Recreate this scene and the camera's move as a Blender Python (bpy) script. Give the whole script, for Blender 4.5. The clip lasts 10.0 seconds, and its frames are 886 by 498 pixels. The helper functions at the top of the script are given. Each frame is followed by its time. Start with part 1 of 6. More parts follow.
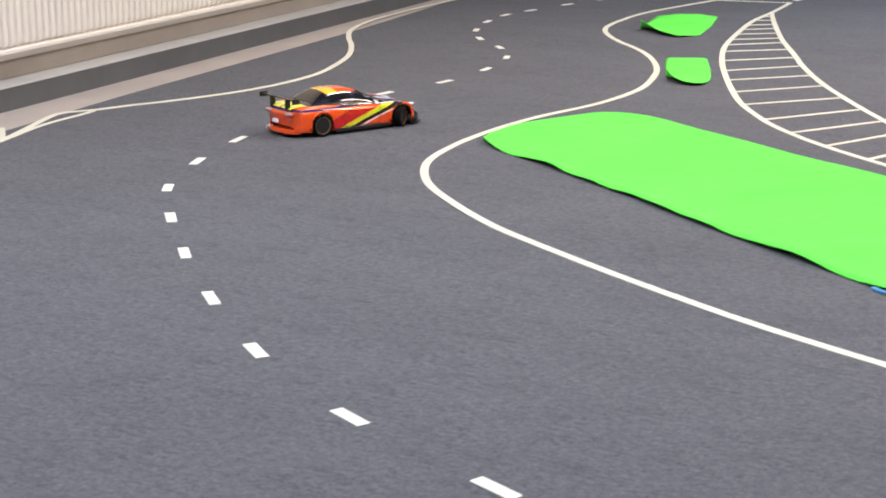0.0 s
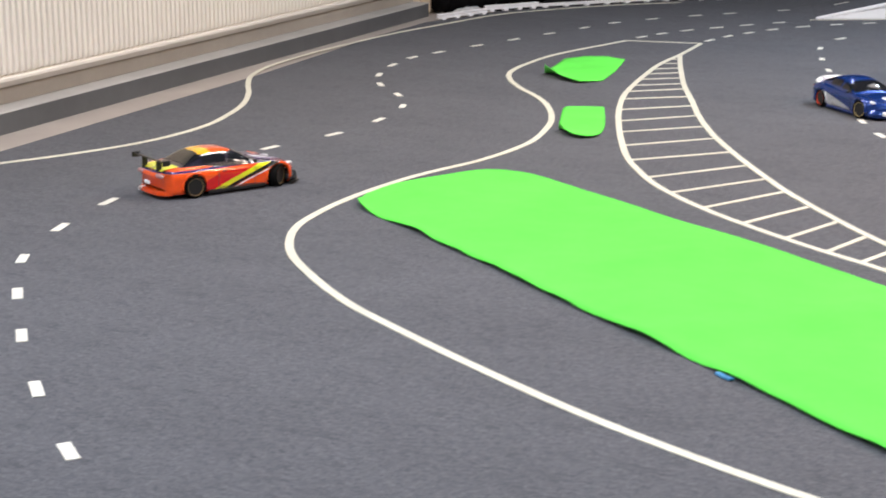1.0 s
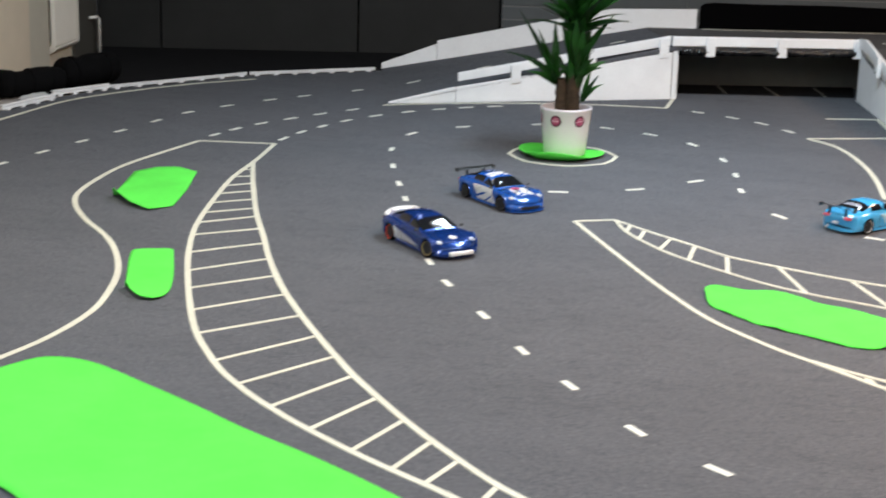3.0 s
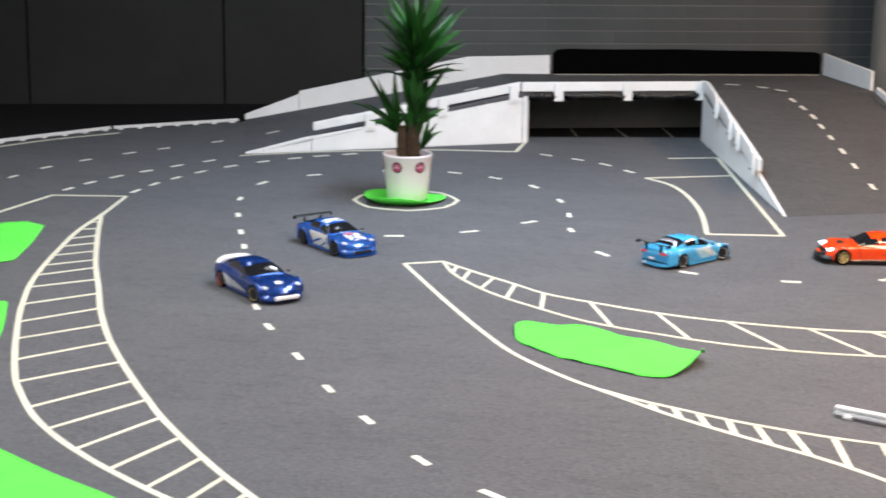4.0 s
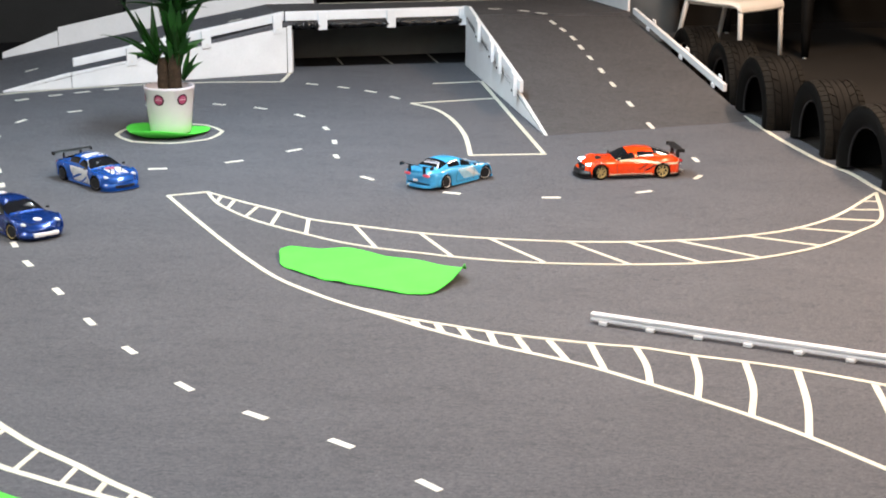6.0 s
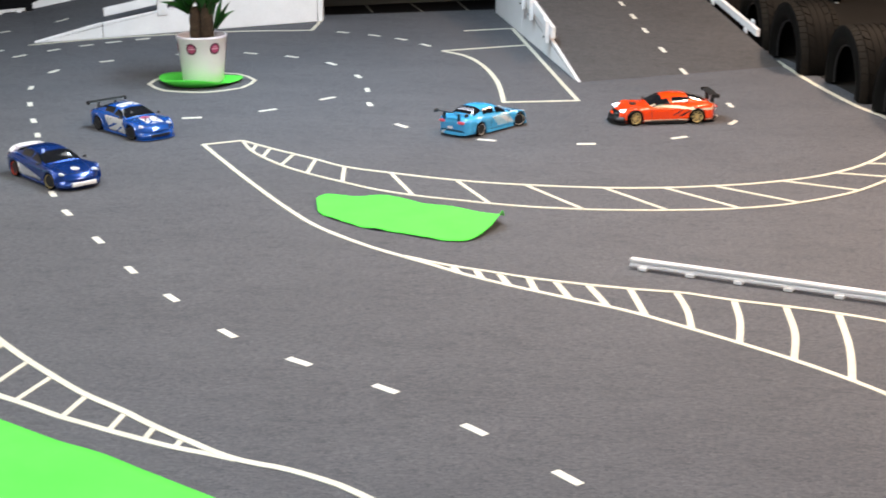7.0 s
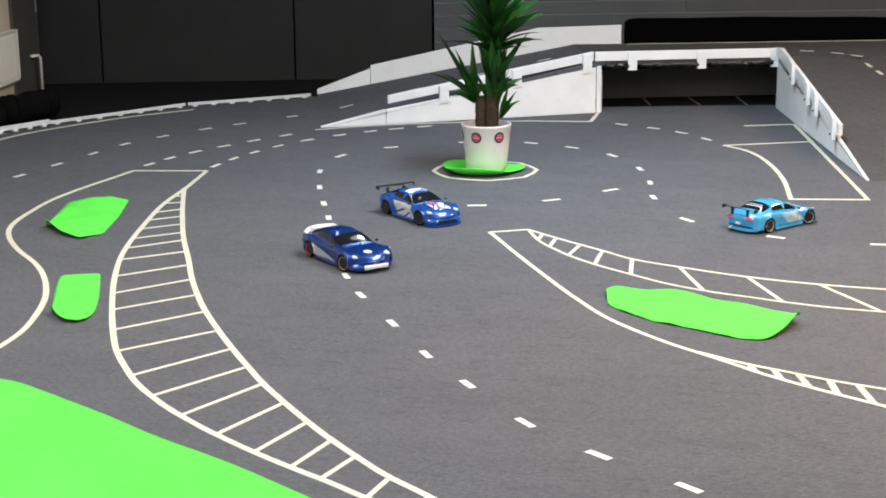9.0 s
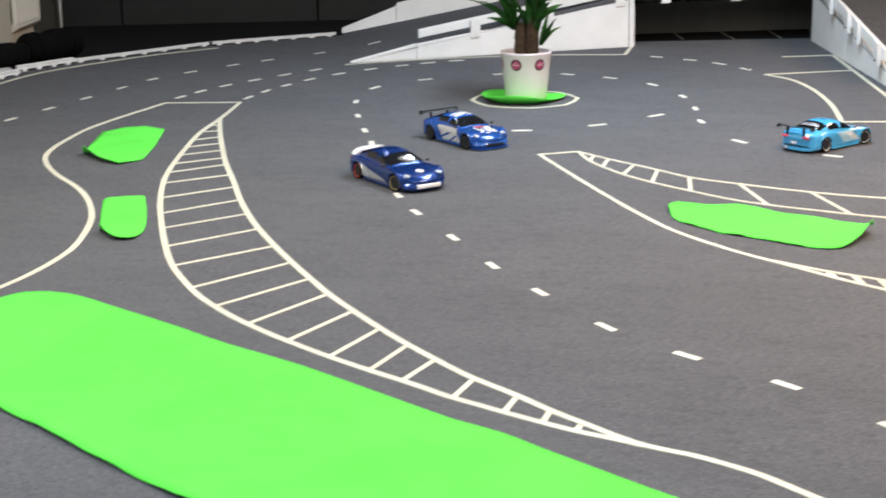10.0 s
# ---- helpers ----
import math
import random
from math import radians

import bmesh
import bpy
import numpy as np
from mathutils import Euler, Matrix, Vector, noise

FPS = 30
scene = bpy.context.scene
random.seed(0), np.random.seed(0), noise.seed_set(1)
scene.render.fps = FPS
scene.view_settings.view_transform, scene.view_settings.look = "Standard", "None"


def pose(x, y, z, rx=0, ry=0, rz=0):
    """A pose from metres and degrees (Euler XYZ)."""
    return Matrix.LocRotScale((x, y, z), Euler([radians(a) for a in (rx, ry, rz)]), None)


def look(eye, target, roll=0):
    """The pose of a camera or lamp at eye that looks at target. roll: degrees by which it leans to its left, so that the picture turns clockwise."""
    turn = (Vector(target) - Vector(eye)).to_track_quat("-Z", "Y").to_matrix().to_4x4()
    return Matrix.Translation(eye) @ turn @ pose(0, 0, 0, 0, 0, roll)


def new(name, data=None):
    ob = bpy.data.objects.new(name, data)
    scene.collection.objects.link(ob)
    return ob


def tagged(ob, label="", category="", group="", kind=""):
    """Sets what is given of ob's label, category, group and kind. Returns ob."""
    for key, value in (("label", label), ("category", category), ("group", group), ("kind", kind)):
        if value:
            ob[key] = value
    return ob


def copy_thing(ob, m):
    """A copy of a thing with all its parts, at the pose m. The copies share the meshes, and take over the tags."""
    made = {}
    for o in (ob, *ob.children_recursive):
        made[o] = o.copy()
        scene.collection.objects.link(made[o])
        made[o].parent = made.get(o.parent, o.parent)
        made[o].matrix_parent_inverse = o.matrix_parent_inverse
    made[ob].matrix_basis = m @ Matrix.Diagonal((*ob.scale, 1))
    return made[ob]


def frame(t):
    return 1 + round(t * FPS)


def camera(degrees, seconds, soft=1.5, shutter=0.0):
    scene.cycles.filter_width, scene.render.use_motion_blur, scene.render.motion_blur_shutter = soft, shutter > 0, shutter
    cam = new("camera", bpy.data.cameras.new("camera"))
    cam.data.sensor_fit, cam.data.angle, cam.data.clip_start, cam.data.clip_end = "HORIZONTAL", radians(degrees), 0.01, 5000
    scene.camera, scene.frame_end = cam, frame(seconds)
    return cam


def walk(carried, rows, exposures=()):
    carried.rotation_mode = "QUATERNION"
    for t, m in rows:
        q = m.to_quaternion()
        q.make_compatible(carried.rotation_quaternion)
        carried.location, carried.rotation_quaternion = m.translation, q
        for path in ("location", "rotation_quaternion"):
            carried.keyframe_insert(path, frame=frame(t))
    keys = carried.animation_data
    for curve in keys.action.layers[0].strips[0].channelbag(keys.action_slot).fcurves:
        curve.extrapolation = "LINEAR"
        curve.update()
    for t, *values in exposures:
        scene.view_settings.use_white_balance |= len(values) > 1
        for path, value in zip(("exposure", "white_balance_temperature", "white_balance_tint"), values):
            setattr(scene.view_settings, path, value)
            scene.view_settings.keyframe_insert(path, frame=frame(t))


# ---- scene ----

cam = camera(30.2, 10.0, soft=1.8, shutter=0.4)
PATH = [
    (0, (-0.417, -0.287, 0.976), (-1.3140, 1.4271, 0.4670), -0.13),
    (0.2, (-0.417, -0.230, 0.989), (-1.3091, 1.4872, 0.4827), -0.02),
    (0.3, (-0.417, -0.202, 0.995), (-1.3056, 1.5184, 0.4928), -0.06),
    (0.5, (-0.400, -0.151, 1.013), (-1.2730, 1.5785, 0.5157), 0.63),
    (0.7, (-0.344, -0.113, 1.044), (-1.2059, 1.6230, 0.5491), 0.13),
    (0.8, (-0.307, -0.097, 1.063), (-1.1615, 1.6436, 0.5691), -0.10),
    (1, (-0.244, -0.066, 1.097), (-1.0970, 1.6752, 0.6062), 0.02),
    (1.2, (-0.197, -0.035, 1.120), (-0.9935, 1.7338, 0.6430), 1.44),
    (1.3, (-0.178, -0.020, 1.129), (-0.8940, 1.7871, 0.6675), 2.67),
    (1.5, (-0.170, 0.015, 1.156), (-0.8299, 1.8481, 0.7045), 3.96),
    (1.7, (-0.227, 0.060, 1.194), (-0.8830, 1.8987, 0.7557), 3.61),
    (1.8, (-0.271, 0.084, 1.217), (-0.9136, 1.9297, 0.7875), 3.77),
    (2, (-0.343, 0.129, 1.273), (-0.9410, 1.9950, 0.8700), 3.10),
    (2.2, (-0.374, 0.165, 1.346), (-0.9411, 2.0398, 0.9428), 3.70),
    (2.3, (-0.382, 0.181, 1.387), (-0.9208, 2.0559, 0.9485), 3.02),
    (2.5, (-0.390, 0.212, 1.477), (-0.9000, 2.0840, 0.9930), 2.00),
    (2.7, (-0.359, 0.241, 1.599), (-0.8104, 2.1197, 1.0841), 1.48),
    (3.8, (0.139, 0.036, 1.777), (-0.1984, 1.9536, 1.3192), 1.58),
    (4, (0.208, 0.012, 1.783), (-0.0934, 1.9365, 1.3305), 0.75),
    (4.2, (0.243, -0.005, 1.783), (-0.0071, 1.9256, 1.3296), 0.52),
    (4.5, (0.281, -0.025, 1.781), (0.0991, 1.9075, 1.3009), 0.57),
    (4.7, (0.297, -0.030, 1.781), (0.1525, 1.9038, 1.2901), 0.40),
    (5, (0.309, -0.030, 1.780), (0.2172, 1.9062, 1.2855), 0.29),
    (5.2, (0.308, -0.031, 1.779), (0.2419, 1.9052, 1.2808), -0.05),
    (5.5, (0.302, -0.029, 1.773), (0.2591, 1.9061, 1.2698), 0.20),
    (5.7, (0.304, -0.014, 1.750), (0.2629, 1.9205, 1.2427), 0.25),
    (6.8, (0.267, -0.037, 1.733), (0.2231, 1.8755, 1.1506), -0.30),
    (7, (0.247, -0.030, 1.732), (0.1794, 1.8816, 1.1479), -0.37),
    (7.2, (0.223, -0.025, 1.729), (0.1364, 1.8851, 1.1447), -0.15),
    (7.5, (0.190, -0.019, 1.729), (0.0652, 1.8881, 1.1398), -0.04),
    (7.7, (0.176, -0.013, 1.738), (0.0138, 1.8898, 1.1447), -0.21),
    (8, (0.160, -0.005, 1.754), (-0.0416, 1.8998, 1.1780), -0.41),
    (8.2, (0.148, -0.000, 1.760), (-0.0706, 1.9095, 1.2070), 0.35),
    (8.3, (0.143, 0.002, 1.762), (-0.0931, 1.9125, 1.2195), 0.08),
    (8.5, (0.127, 0.001, 1.762), (-0.1366, 1.9153, 1.2467), -0.01),
    (8.7, (0.108, -0.013, 1.758), (-0.2114, 1.8962, 1.2596), -0.14),
    (8.8, (0.097, -0.023, 1.754), (-0.2489, 1.8839, 1.2630), -0.24),
    (9, (0.064, -0.033, 1.736), (-0.2997, 1.8747, 1.2589), -0.48),
    (9.2, (0.009, -0.021, 1.698), (-0.3414, 1.8902, 1.2232), -0.27),
    (9.3, (-0.023, -0.010, 1.674), (-0.3633, 1.9010, 1.1912), -0.59),
    (9.5, (-0.085, 0.010, 1.623), (-0.4088, 1.9183, 1.1185), -0.58),
    (9.7, (-0.135, 0.023, 1.571), (-0.4610, 1.9286, 1.0587), -0.68),
    (9.8, (-0.158, 0.029, 1.544), (-0.4881, 1.9331, 1.0304), -1.02),
    (10, (-0.204, 0.040, 1.489), (-0.5592, 1.9402, 0.9774), -0.94),
]
LOOKS = [(0, 0.0, 6550, 17), (1, -0.04, 6550, 16), (1.5, -0.12, 6550, 14), (2, -0.22, 6750, 14), (2.7, -0.26, 6500, 9), (3.8, -0.03, 6400, 11), (4.5, 0.03, 6450, 11),
         (5.5, 0.06, 6420, 10), (6.8, -0.07, 6380, 10), (7.5, -0.13, 6330, 9), (8.5, -0.09, 6450, 9), (10, -0.07, 6600, 10)]
walk(cam, [(t, look(eye, target, roll)) for t, eye, target, roll in PATH], exposures=LOOKS)

# ---- light ----
world = bpy.data.worlds.new("room_world")
world.use_nodes = True
scene.world = world
world.node_tree.nodes["Background"].inputs[0].default_value = (0.75, 0.85, 1.0, 1)
world.node_tree.nodes["Background"].inputs[1].default_value = 0.08
scene.view_settings.exposure = 0.0
SOFT = (1.0, 0.855, 0.725)
COOL, WARM, FRONT = (0.70, 0.86, 1.0), (1.0, 0.69, 0.47), (0.68, 0.87, 1.0)
LAMP_ROWS = [(-2.9, 2.6, 92, (0.88, 0.95, 1.0)), (-2.9, 5.8, 71, (1.0, 0.92, 0.79)), (-0.2, 2.6, 50, FRONT), (0.45, 5.8, 92, SOFT), (-0.6, 8.3, 143, FRONT), (2.6, 2.6, 90, WARM), (2.6, 5.8, 158, WARM), (2.8, 9.5, 138, WARM), (-2.9, 8.9, 10, COOL), (-2.9, -0.6, 70, COOL), (-0.2, -0.6, 54, FRONT)]
CEIL = 3.1
for lx, ly, watts, tint in LAMP_ROWS:
    lamp = bpy.data.lights.new("ceiling_lamp", "AREA")
    lamp.shape, lamp.size, lamp.size_y = "RECTANGLE", 0.28, 1.4
    lamp.energy = watts
    lamp.color = tint
    lob = new("ceiling_lamp", lamp)
    lob.matrix_world = pose(lx, ly, CEIL - 0.075, 0, 0, 0)


# ---- materials ----
def nodes_of(name):
    m = bpy.data.materials.new(name)
    m.use_nodes = True
    return m, m.node_tree.nodes, m.node_tree.links, m.node_tree.nodes["Principled BSDF"]


def surface(name, colour, rough=0.6, metal=0.0, vary=0.15, scale=30.0, fine=300.0, bump=0.1, coat=0.0, spread=0.0, stain=0.0, spec=0.5):
    """A painted or raw surface: two scales of tone, a fine relief, and tone that differs from piece to piece."""
    m, n, l, b = nodes_of(name)
    b.inputs["Roughness"].default_value = rough
    b.inputs["Metallic"].default_value = metal
    b.inputs["Coat Weight"].default_value = coat
    b.inputs["Specular IOR Level"].default_value = spec
    co = n.new("ShaderNodeTexCoord")
    big = n.new("ShaderNodeTexNoise")
    big.inputs["Scale"].default_value = scale
    big.inputs["Detail"].default_value = 6
    small = n.new("ShaderNodeTexNoise")
    small.inputs["Scale"].default_value = fine
    small.inputs["Detail"].default_value = 3
    for t in (big, small):
        l.new(co.outputs["Object"], t.inputs["Vector"])
    add = n.new("ShaderNodeMath")
    add.operation = "ADD"
    l.new(big.outputs["Fac"], add.inputs[0])
    l.new(small.outputs["Fac"], add.inputs[1])
    ramp = n.new("ShaderNodeMapRange")
    ramp.inputs["From Min"].default_value, ramp.inputs["From Max"].default_value = 0.7, 1.3
    ramp.inputs["To Min"].default_value, ramp.inputs["To Max"].default_value = 1 - vary, 1 + vary
    l.new(add.outputs[0], ramp.inputs["Value"])
    hsv = n.new("ShaderNodeHueSaturation")
    hsv.inputs["Color"].default_value = (*colour, 1)
    last = ramp.outputs[0]
    if spread:
        info = n.new("ShaderNodeObjectInfo")
        piece = n.new("ShaderNodeMapRange")
        piece.inputs["To Min"].default_value, piece.inputs["To Max"].default_value = 1 - spread, 1 + spread
        l.new(info.outputs["Random"], piece.inputs["Value"])
        times = n.new("ShaderNodeMath")
        times.operation = "MULTIPLY"
        l.new(last, times.inputs[0])
        l.new(piece.outputs[0], times.inputs[1])
        last = times.outputs[0]
    if stain:
        spot = n.new("ShaderNodeTexNoise")
        spot.inputs["Scale"].default_value = 2.3
        spot.inputs["Detail"].default_value = 8
        spot.inputs["Roughness"].default_value = 0.7
        l.new(co.outputs["Object"], spot.inputs["Vector"])
        worn = n.new("ShaderNodeMapRange")
        worn.inputs["From Min"].default_value, worn.inputs["From Max"].default_value = 0.35, 0.7
        worn.inputs["To Min"].default_value, worn.inputs["To Max"].default_value = 1 - stain, 1 + stain * 0.5
        l.new(spot.outputs["Fac"], worn.inputs["Value"])
        times = n.new("ShaderNodeMath")
        times.operation = "MULTIPLY"
        l.new(last, times.inputs[0])
        l.new(worn.outputs[0], times.inputs[1])
        last = times.outputs[0]
    l.new(last, hsv.inputs["Value"])
    l.new(hsv.outputs["Color"], b.inputs["Base Color"])
    if bump:
        bp = n.new("ShaderNodeBump")
        bp.inputs["Strength"].default_value = bump
        bp.inputs["Distance"].default_value = 0.004
        l.new(small.outputs["Fac"], bp.inputs["Height"])
        l.new(bp.outputs["Normal"], b.inputs["Normal"])
    return m


def carpet_material(name, dark, light):
    """Needle-felt carpet: flecks of dark and light fibre drawn out along the roll, with broad worn patches."""
    m, n, l, b = nodes_of(name)
    b.inputs["Roughness"].default_value = 0.95
    b.inputs["Specular IOR Level"].default_value = 0.12
    co = n.new("ShaderNodeTexCoord")
    grain = n.new("ShaderNodeMapping")
    grain.inputs["Scale"].default_value = (0.8, 1.5, 1.0)
    grain.inputs["Rotation"].default_value = (0, 0, 0.18)
    l.new(co.outputs["Object"], grain.inputs["Vector"])
    flecks = []
    for size, rough in ((58.0, 0.80), (150.0, 0.78), (1.7, 0.78)):
        t = n.new("ShaderNodeTexNoise")
        t.inputs["Scale"].default_value = size
        t.inputs["Detail"].default_value = 5
        t.inputs["Roughness"].default_value = rough
        l.new(grain.outputs[0], t.inputs["Vector"])
        flecks.append(t)
    mid = n.new("ShaderNodeMix")
    mid.data_type = "FLOAT"
    mid.inputs[0].default_value = 0.50
    l.new(flecks[0].outputs["Fac"], mid.inputs[2])
    l.new(flecks[1].outputs["Fac"], mid.inputs[3])
    ramp = n.new("ShaderNodeValToRGB")
    ramp.color_ramp.elements[0].position, ramp.color_ramp.elements[0].color = 0.37, (*dark, 1)
    ramp.color_ramp.elements[1].position, ramp.color_ramp.elements[1].color = 0.63, (*light, 1)
    l.new(mid.outputs[0], ramp.inputs["Fac"])
    worn = n.new("ShaderNodeMapRange")
    worn.inputs["From Min"].default_value, worn.inputs["From Max"].default_value = 0.3, 0.7
    worn.inputs["To Min"].default_value, worn.inputs["To Max"].default_value = 0.91, 1.09
    l.new(flecks[2].outputs["Fac"], worn.inputs["Value"])
    hsv = n.new("ShaderNodeHueSaturation")
    l.new(ramp.outputs["Color"], hsv.inputs["Color"])
    dent = n.new("ShaderNodeTexVoronoi")
    dent.inputs["Scale"].default_value = 13.0
    stir = n.new("ShaderNodeVectorMath")
    stir.operation = "MULTIPLY_ADD"
    stir.inputs[1].default_value = (0.22, 0.10, 0.0)
    l.new(flecks[0].outputs["Color"], stir.inputs[0])
    l.new(grain.outputs[0], stir.inputs[2])
    l.new(stir.outputs[0], dent.inputs["Vector"])
    marks = n.new("ShaderNodeMapRange")
    marks.inputs["From Min"].default_value, marks.inputs["From Max"].default_value = 0.12, 0.42
    marks.inputs["To Min"].default_value, marks.inputs["To Max"].default_value = 0.88, 1.03
    l.new(dent.outputs["Distance"], marks.inputs["Value"])
    both = n.new("ShaderNodeMath")
    both.operation = "MULTIPLY"
    l.new(worn.outputs[0], both.inputs[0])
    l.new(marks.outputs[0], both.inputs[1])
    l.new(both.outputs[0], hsv.inputs["Value"])
    l.new(hsv.outputs["Color"], b.inputs["Base Color"])
    bp = n.new("ShaderNodeBump")
    bp.inputs["Strength"].default_value = 0.5
    bp.inputs["Distance"].default_value = 0.003
    l.new(flecks[1].outputs["Fac"], bp.inputs["Height"])
    l.new(bp.outputs["Normal"], b.inputs["Normal"])
    return m


def livery(name, base, bands=(), rough=0.22, coat=0.8, flake=0.0):
    """Glossy body paint with straight bands. A band: (direction, middle, half width, colour, lowest z, highest z)."""
    m, n, l, b = nodes_of(name)
    b.inputs["Roughness"].default_value = rough
    b.inputs["Coat Weight"].default_value = coat
    b.inputs["Coat Roughness"].default_value = 0.06
    b.inputs["Metallic"].default_value = flake
    co = n.new("ShaderNodeTexCoord")
    wob = n.new("ShaderNodeTexNoise")
    wob.inputs["Scale"].default_value = 60
    l.new(co.outputs["Object"], wob.inputs["Vector"])
    tone = n.new("ShaderNodeMapRange")
    tone.inputs["To Min"].default_value, tone.inputs["To Max"].default_value = 0.85, 1.15
    l.new(wob.outputs["Fac"], tone.inputs["Value"])
    split = n.new("ShaderNodeSeparateXYZ")
    l.new(co.outputs["Object"], split.inputs[0])
    wide = n.new("ShaderNodeMath")
    wide.operation = "ABSOLUTE"
    l.new(split.outputs["Y"], wide.inputs[0])
    joined = n.new("ShaderNodeCombineXYZ")
    l.new(split.outputs["X"], joined.inputs["X"])
    l.new(wide.outputs[0], joined.inputs["Y"])
    l.new(split.outputs["Z"], joined.inputs["Z"])
    last = None
    for way, middle, half, colour, low, high in bands:
        dot = n.new("ShaderNodeVectorMath")
        dot.operation = "DOT_PRODUCT"
        dot.inputs[1].default_value = way
        l.new(joined.outputs[0], dot.inputs[0])
        inside = n.new("ShaderNodeMath")
        inside.operation = "COMPARE"
        inside.inputs[1].default_value, inside.inputs[2].default_value = middle, half
        l.new(dot.outputs["Value"], inside.inputs[0])
        tall = n.new("ShaderNodeMath")
        tall.operation = "COMPARE"
        tall.inputs[1].default_value, tall.inputs[2].default_value = (low + high) / 2, (high - low) / 2
        l.new(split.outputs["Z"], tall.inputs[0])
        both = n.new("ShaderNodeMath")
        both.operation = "MULTIPLY"
        l.new(inside.outputs[0], both.inputs[0])
        l.new(tall.outputs[0], both.inputs[1])
        mix = n.new("ShaderNodeMix")
        mix.data_type = "RGBA"
        l.new(both.outputs[0], mix.inputs[0])
        if last is None:
            mix.inputs[6].default_value = (*base, 1)
        else:
            l.new(last, mix.inputs[6])
        mix.inputs[7].default_value = (*colour, 1)
        last = mix.outputs[2]
    hsv = n.new("ShaderNodeHueSaturation")
    if last is None:
        hsv.inputs["Color"].default_value = (*base, 1)
    else:
        l.new(last, hsv.inputs["Color"])
    l.new(tone.outputs[0], hsv.inputs["Value"])
    l.new(hsv.outputs["Color"], b.inputs["Base Color"])
    return m


def glow(name, colour, strength):
    m, n, l, b = nodes_of(name)
    b.inputs["Base Color"].default_value = (*colour, 1)
    b.inputs["Emission Color"].default_value = (*colour, 1)
    b.inputs["Emission Strength"].default_value = strength
    return m


CARPET = carpet_material("grey_carpet", (0.046, 0.0480, 0.0570), (0.137, 0.140, 0.157))
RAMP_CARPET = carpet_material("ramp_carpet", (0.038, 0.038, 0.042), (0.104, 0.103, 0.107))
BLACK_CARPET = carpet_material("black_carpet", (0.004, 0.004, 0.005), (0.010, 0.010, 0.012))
SCREED = surface("bare_floor", (0.34, 0.30, 0.275), 0.6, vary=0.08, scale=4, stain=0.12)
# floor grey taken down to near black, with the shade back there included
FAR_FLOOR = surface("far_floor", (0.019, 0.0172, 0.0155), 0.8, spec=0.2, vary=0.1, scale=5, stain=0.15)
TAPE = surface("cream_tape", (0.60, 0.58, 0.49), 0.55, vary=0.07, scale=25, fine=220, bump=0.15, spread=0.05, stain=0.1)
DASH = surface("white_tape", (0.64, 0.63, 0.58), 0.5, vary=0.06, scale=30, fine=220, bump=0.1, spread=0.06)
FELT = surface("green_felt", (0.104, 0.68, 0.078), 0.9, vary=0.07, scale=7, fine=500, bump=0.25, stain=0.10, spec=0.15)
WALL = surface("cream_wall", (0.599, 0.5, 0.389), 0.7, vary=0.03, scale=6, fine=120, bump=0.06, stain=0.05)
RADIATOR = surface("radiator_enamel", (0.74, 0.69, 0.625), 0.4, vary=0.03, scale=6, stain=0.04)
PLINTH = surface("grey_plinth", (0.082, 0.084, 0.088), 0.5, vary=0.08, scale=8, stain=0.2)
# cream wall in the radiator's shade: the darkening is in this colour
SHADETAN = surface("under_radiator_shade", (0.37, 0.325, 0.275), 0.6, vary=0.05, scale=6, stain=0.12)
LEDGE = surface("ledge_paint", (0.38, 0.37, 0.36), 0.5, vary=0.06, scale=8, stain=0.15)
PARTITION = surface("dark_partition", (0.0205, 0.0210, 0.0215), 0.6, spec=0.2, vary=0.06, scale=3, fine=90, bump=0.05, stain=0.15, spread=0.05)
BLOCK = surface("grey_block", (0.090, 0.099, 0.107), 0.7, spec=0.2, vary=0.08, scale=9, fine=160, bump=0.3, spread=0.06, stain=0.1)
MORTAR = surface("pale_mortar", (0.17, 0.172, 0.178), 0.8, vary=0.05)
CEILING = surface("ceiling_paint", (0.20, 0.198, 0.195), 0.8, vary=0.03, scale=3)
BOARD = surface("white_board", (0.77, 0.775, 0.80), 0.45, vary=0.04, scale=7, fine=90, bump=0.05, stain=0.06, spread=0.03)
BLACKBOARD = surface("black_board", (0.0022, 0.0022, 0.0025), 0.95, vary=0.1, spec=0.0)
FOAM = surface("torn_foam", (0.006, 0.006, 0.007), 0.32, vary=0.3, scale=40, fine=160, bump=0.8)
UNDER = surface("raw_underside", (0.15, 0.145, 0.13), 0.8, vary=0.12, scale=10)
RAIL = surface("white_plastic", (0.78, 0.78, 0.80), 0.35, vary=0.03, scale=20, stain=0.06)
DUSTY = surface("dusty_tread", (0.0085, 0.0076, 0.0062), 0.7, spec=0.12, vary=0.3, scale=14, fine=160, bump=0.4, stain=0.4)
# a greyer copy of the wall cream for the strip that gets less light
SHADECREAM = surface("shaded_plaster", (0.50, 0.455, 0.375), 0.7, vary=0.04, scale=6, stain=0.06)
RUBBER = surface("tyre_rubber", (0.0030, 0.0028, 0.0026), 0.7, spec=0.10, vary=0.2, scale=18, fine=240, bump=0.3, stain=0.3)
POT = surface("pot_ceramic", (0.68, 0.64, 0.70), 0.35, vary=0.02, scale=8, stain=0.04)
SOIL = surface("potting_soil", (0.03, 0.022, 0.016), 0.9, vary=0.4, scale=60, bump=0.8)
BARK = surface("yucca_bark", (0.045, 0.028, 0.016), 0.9, vary=0.5, scale=45, fine=180, bump=0.9)
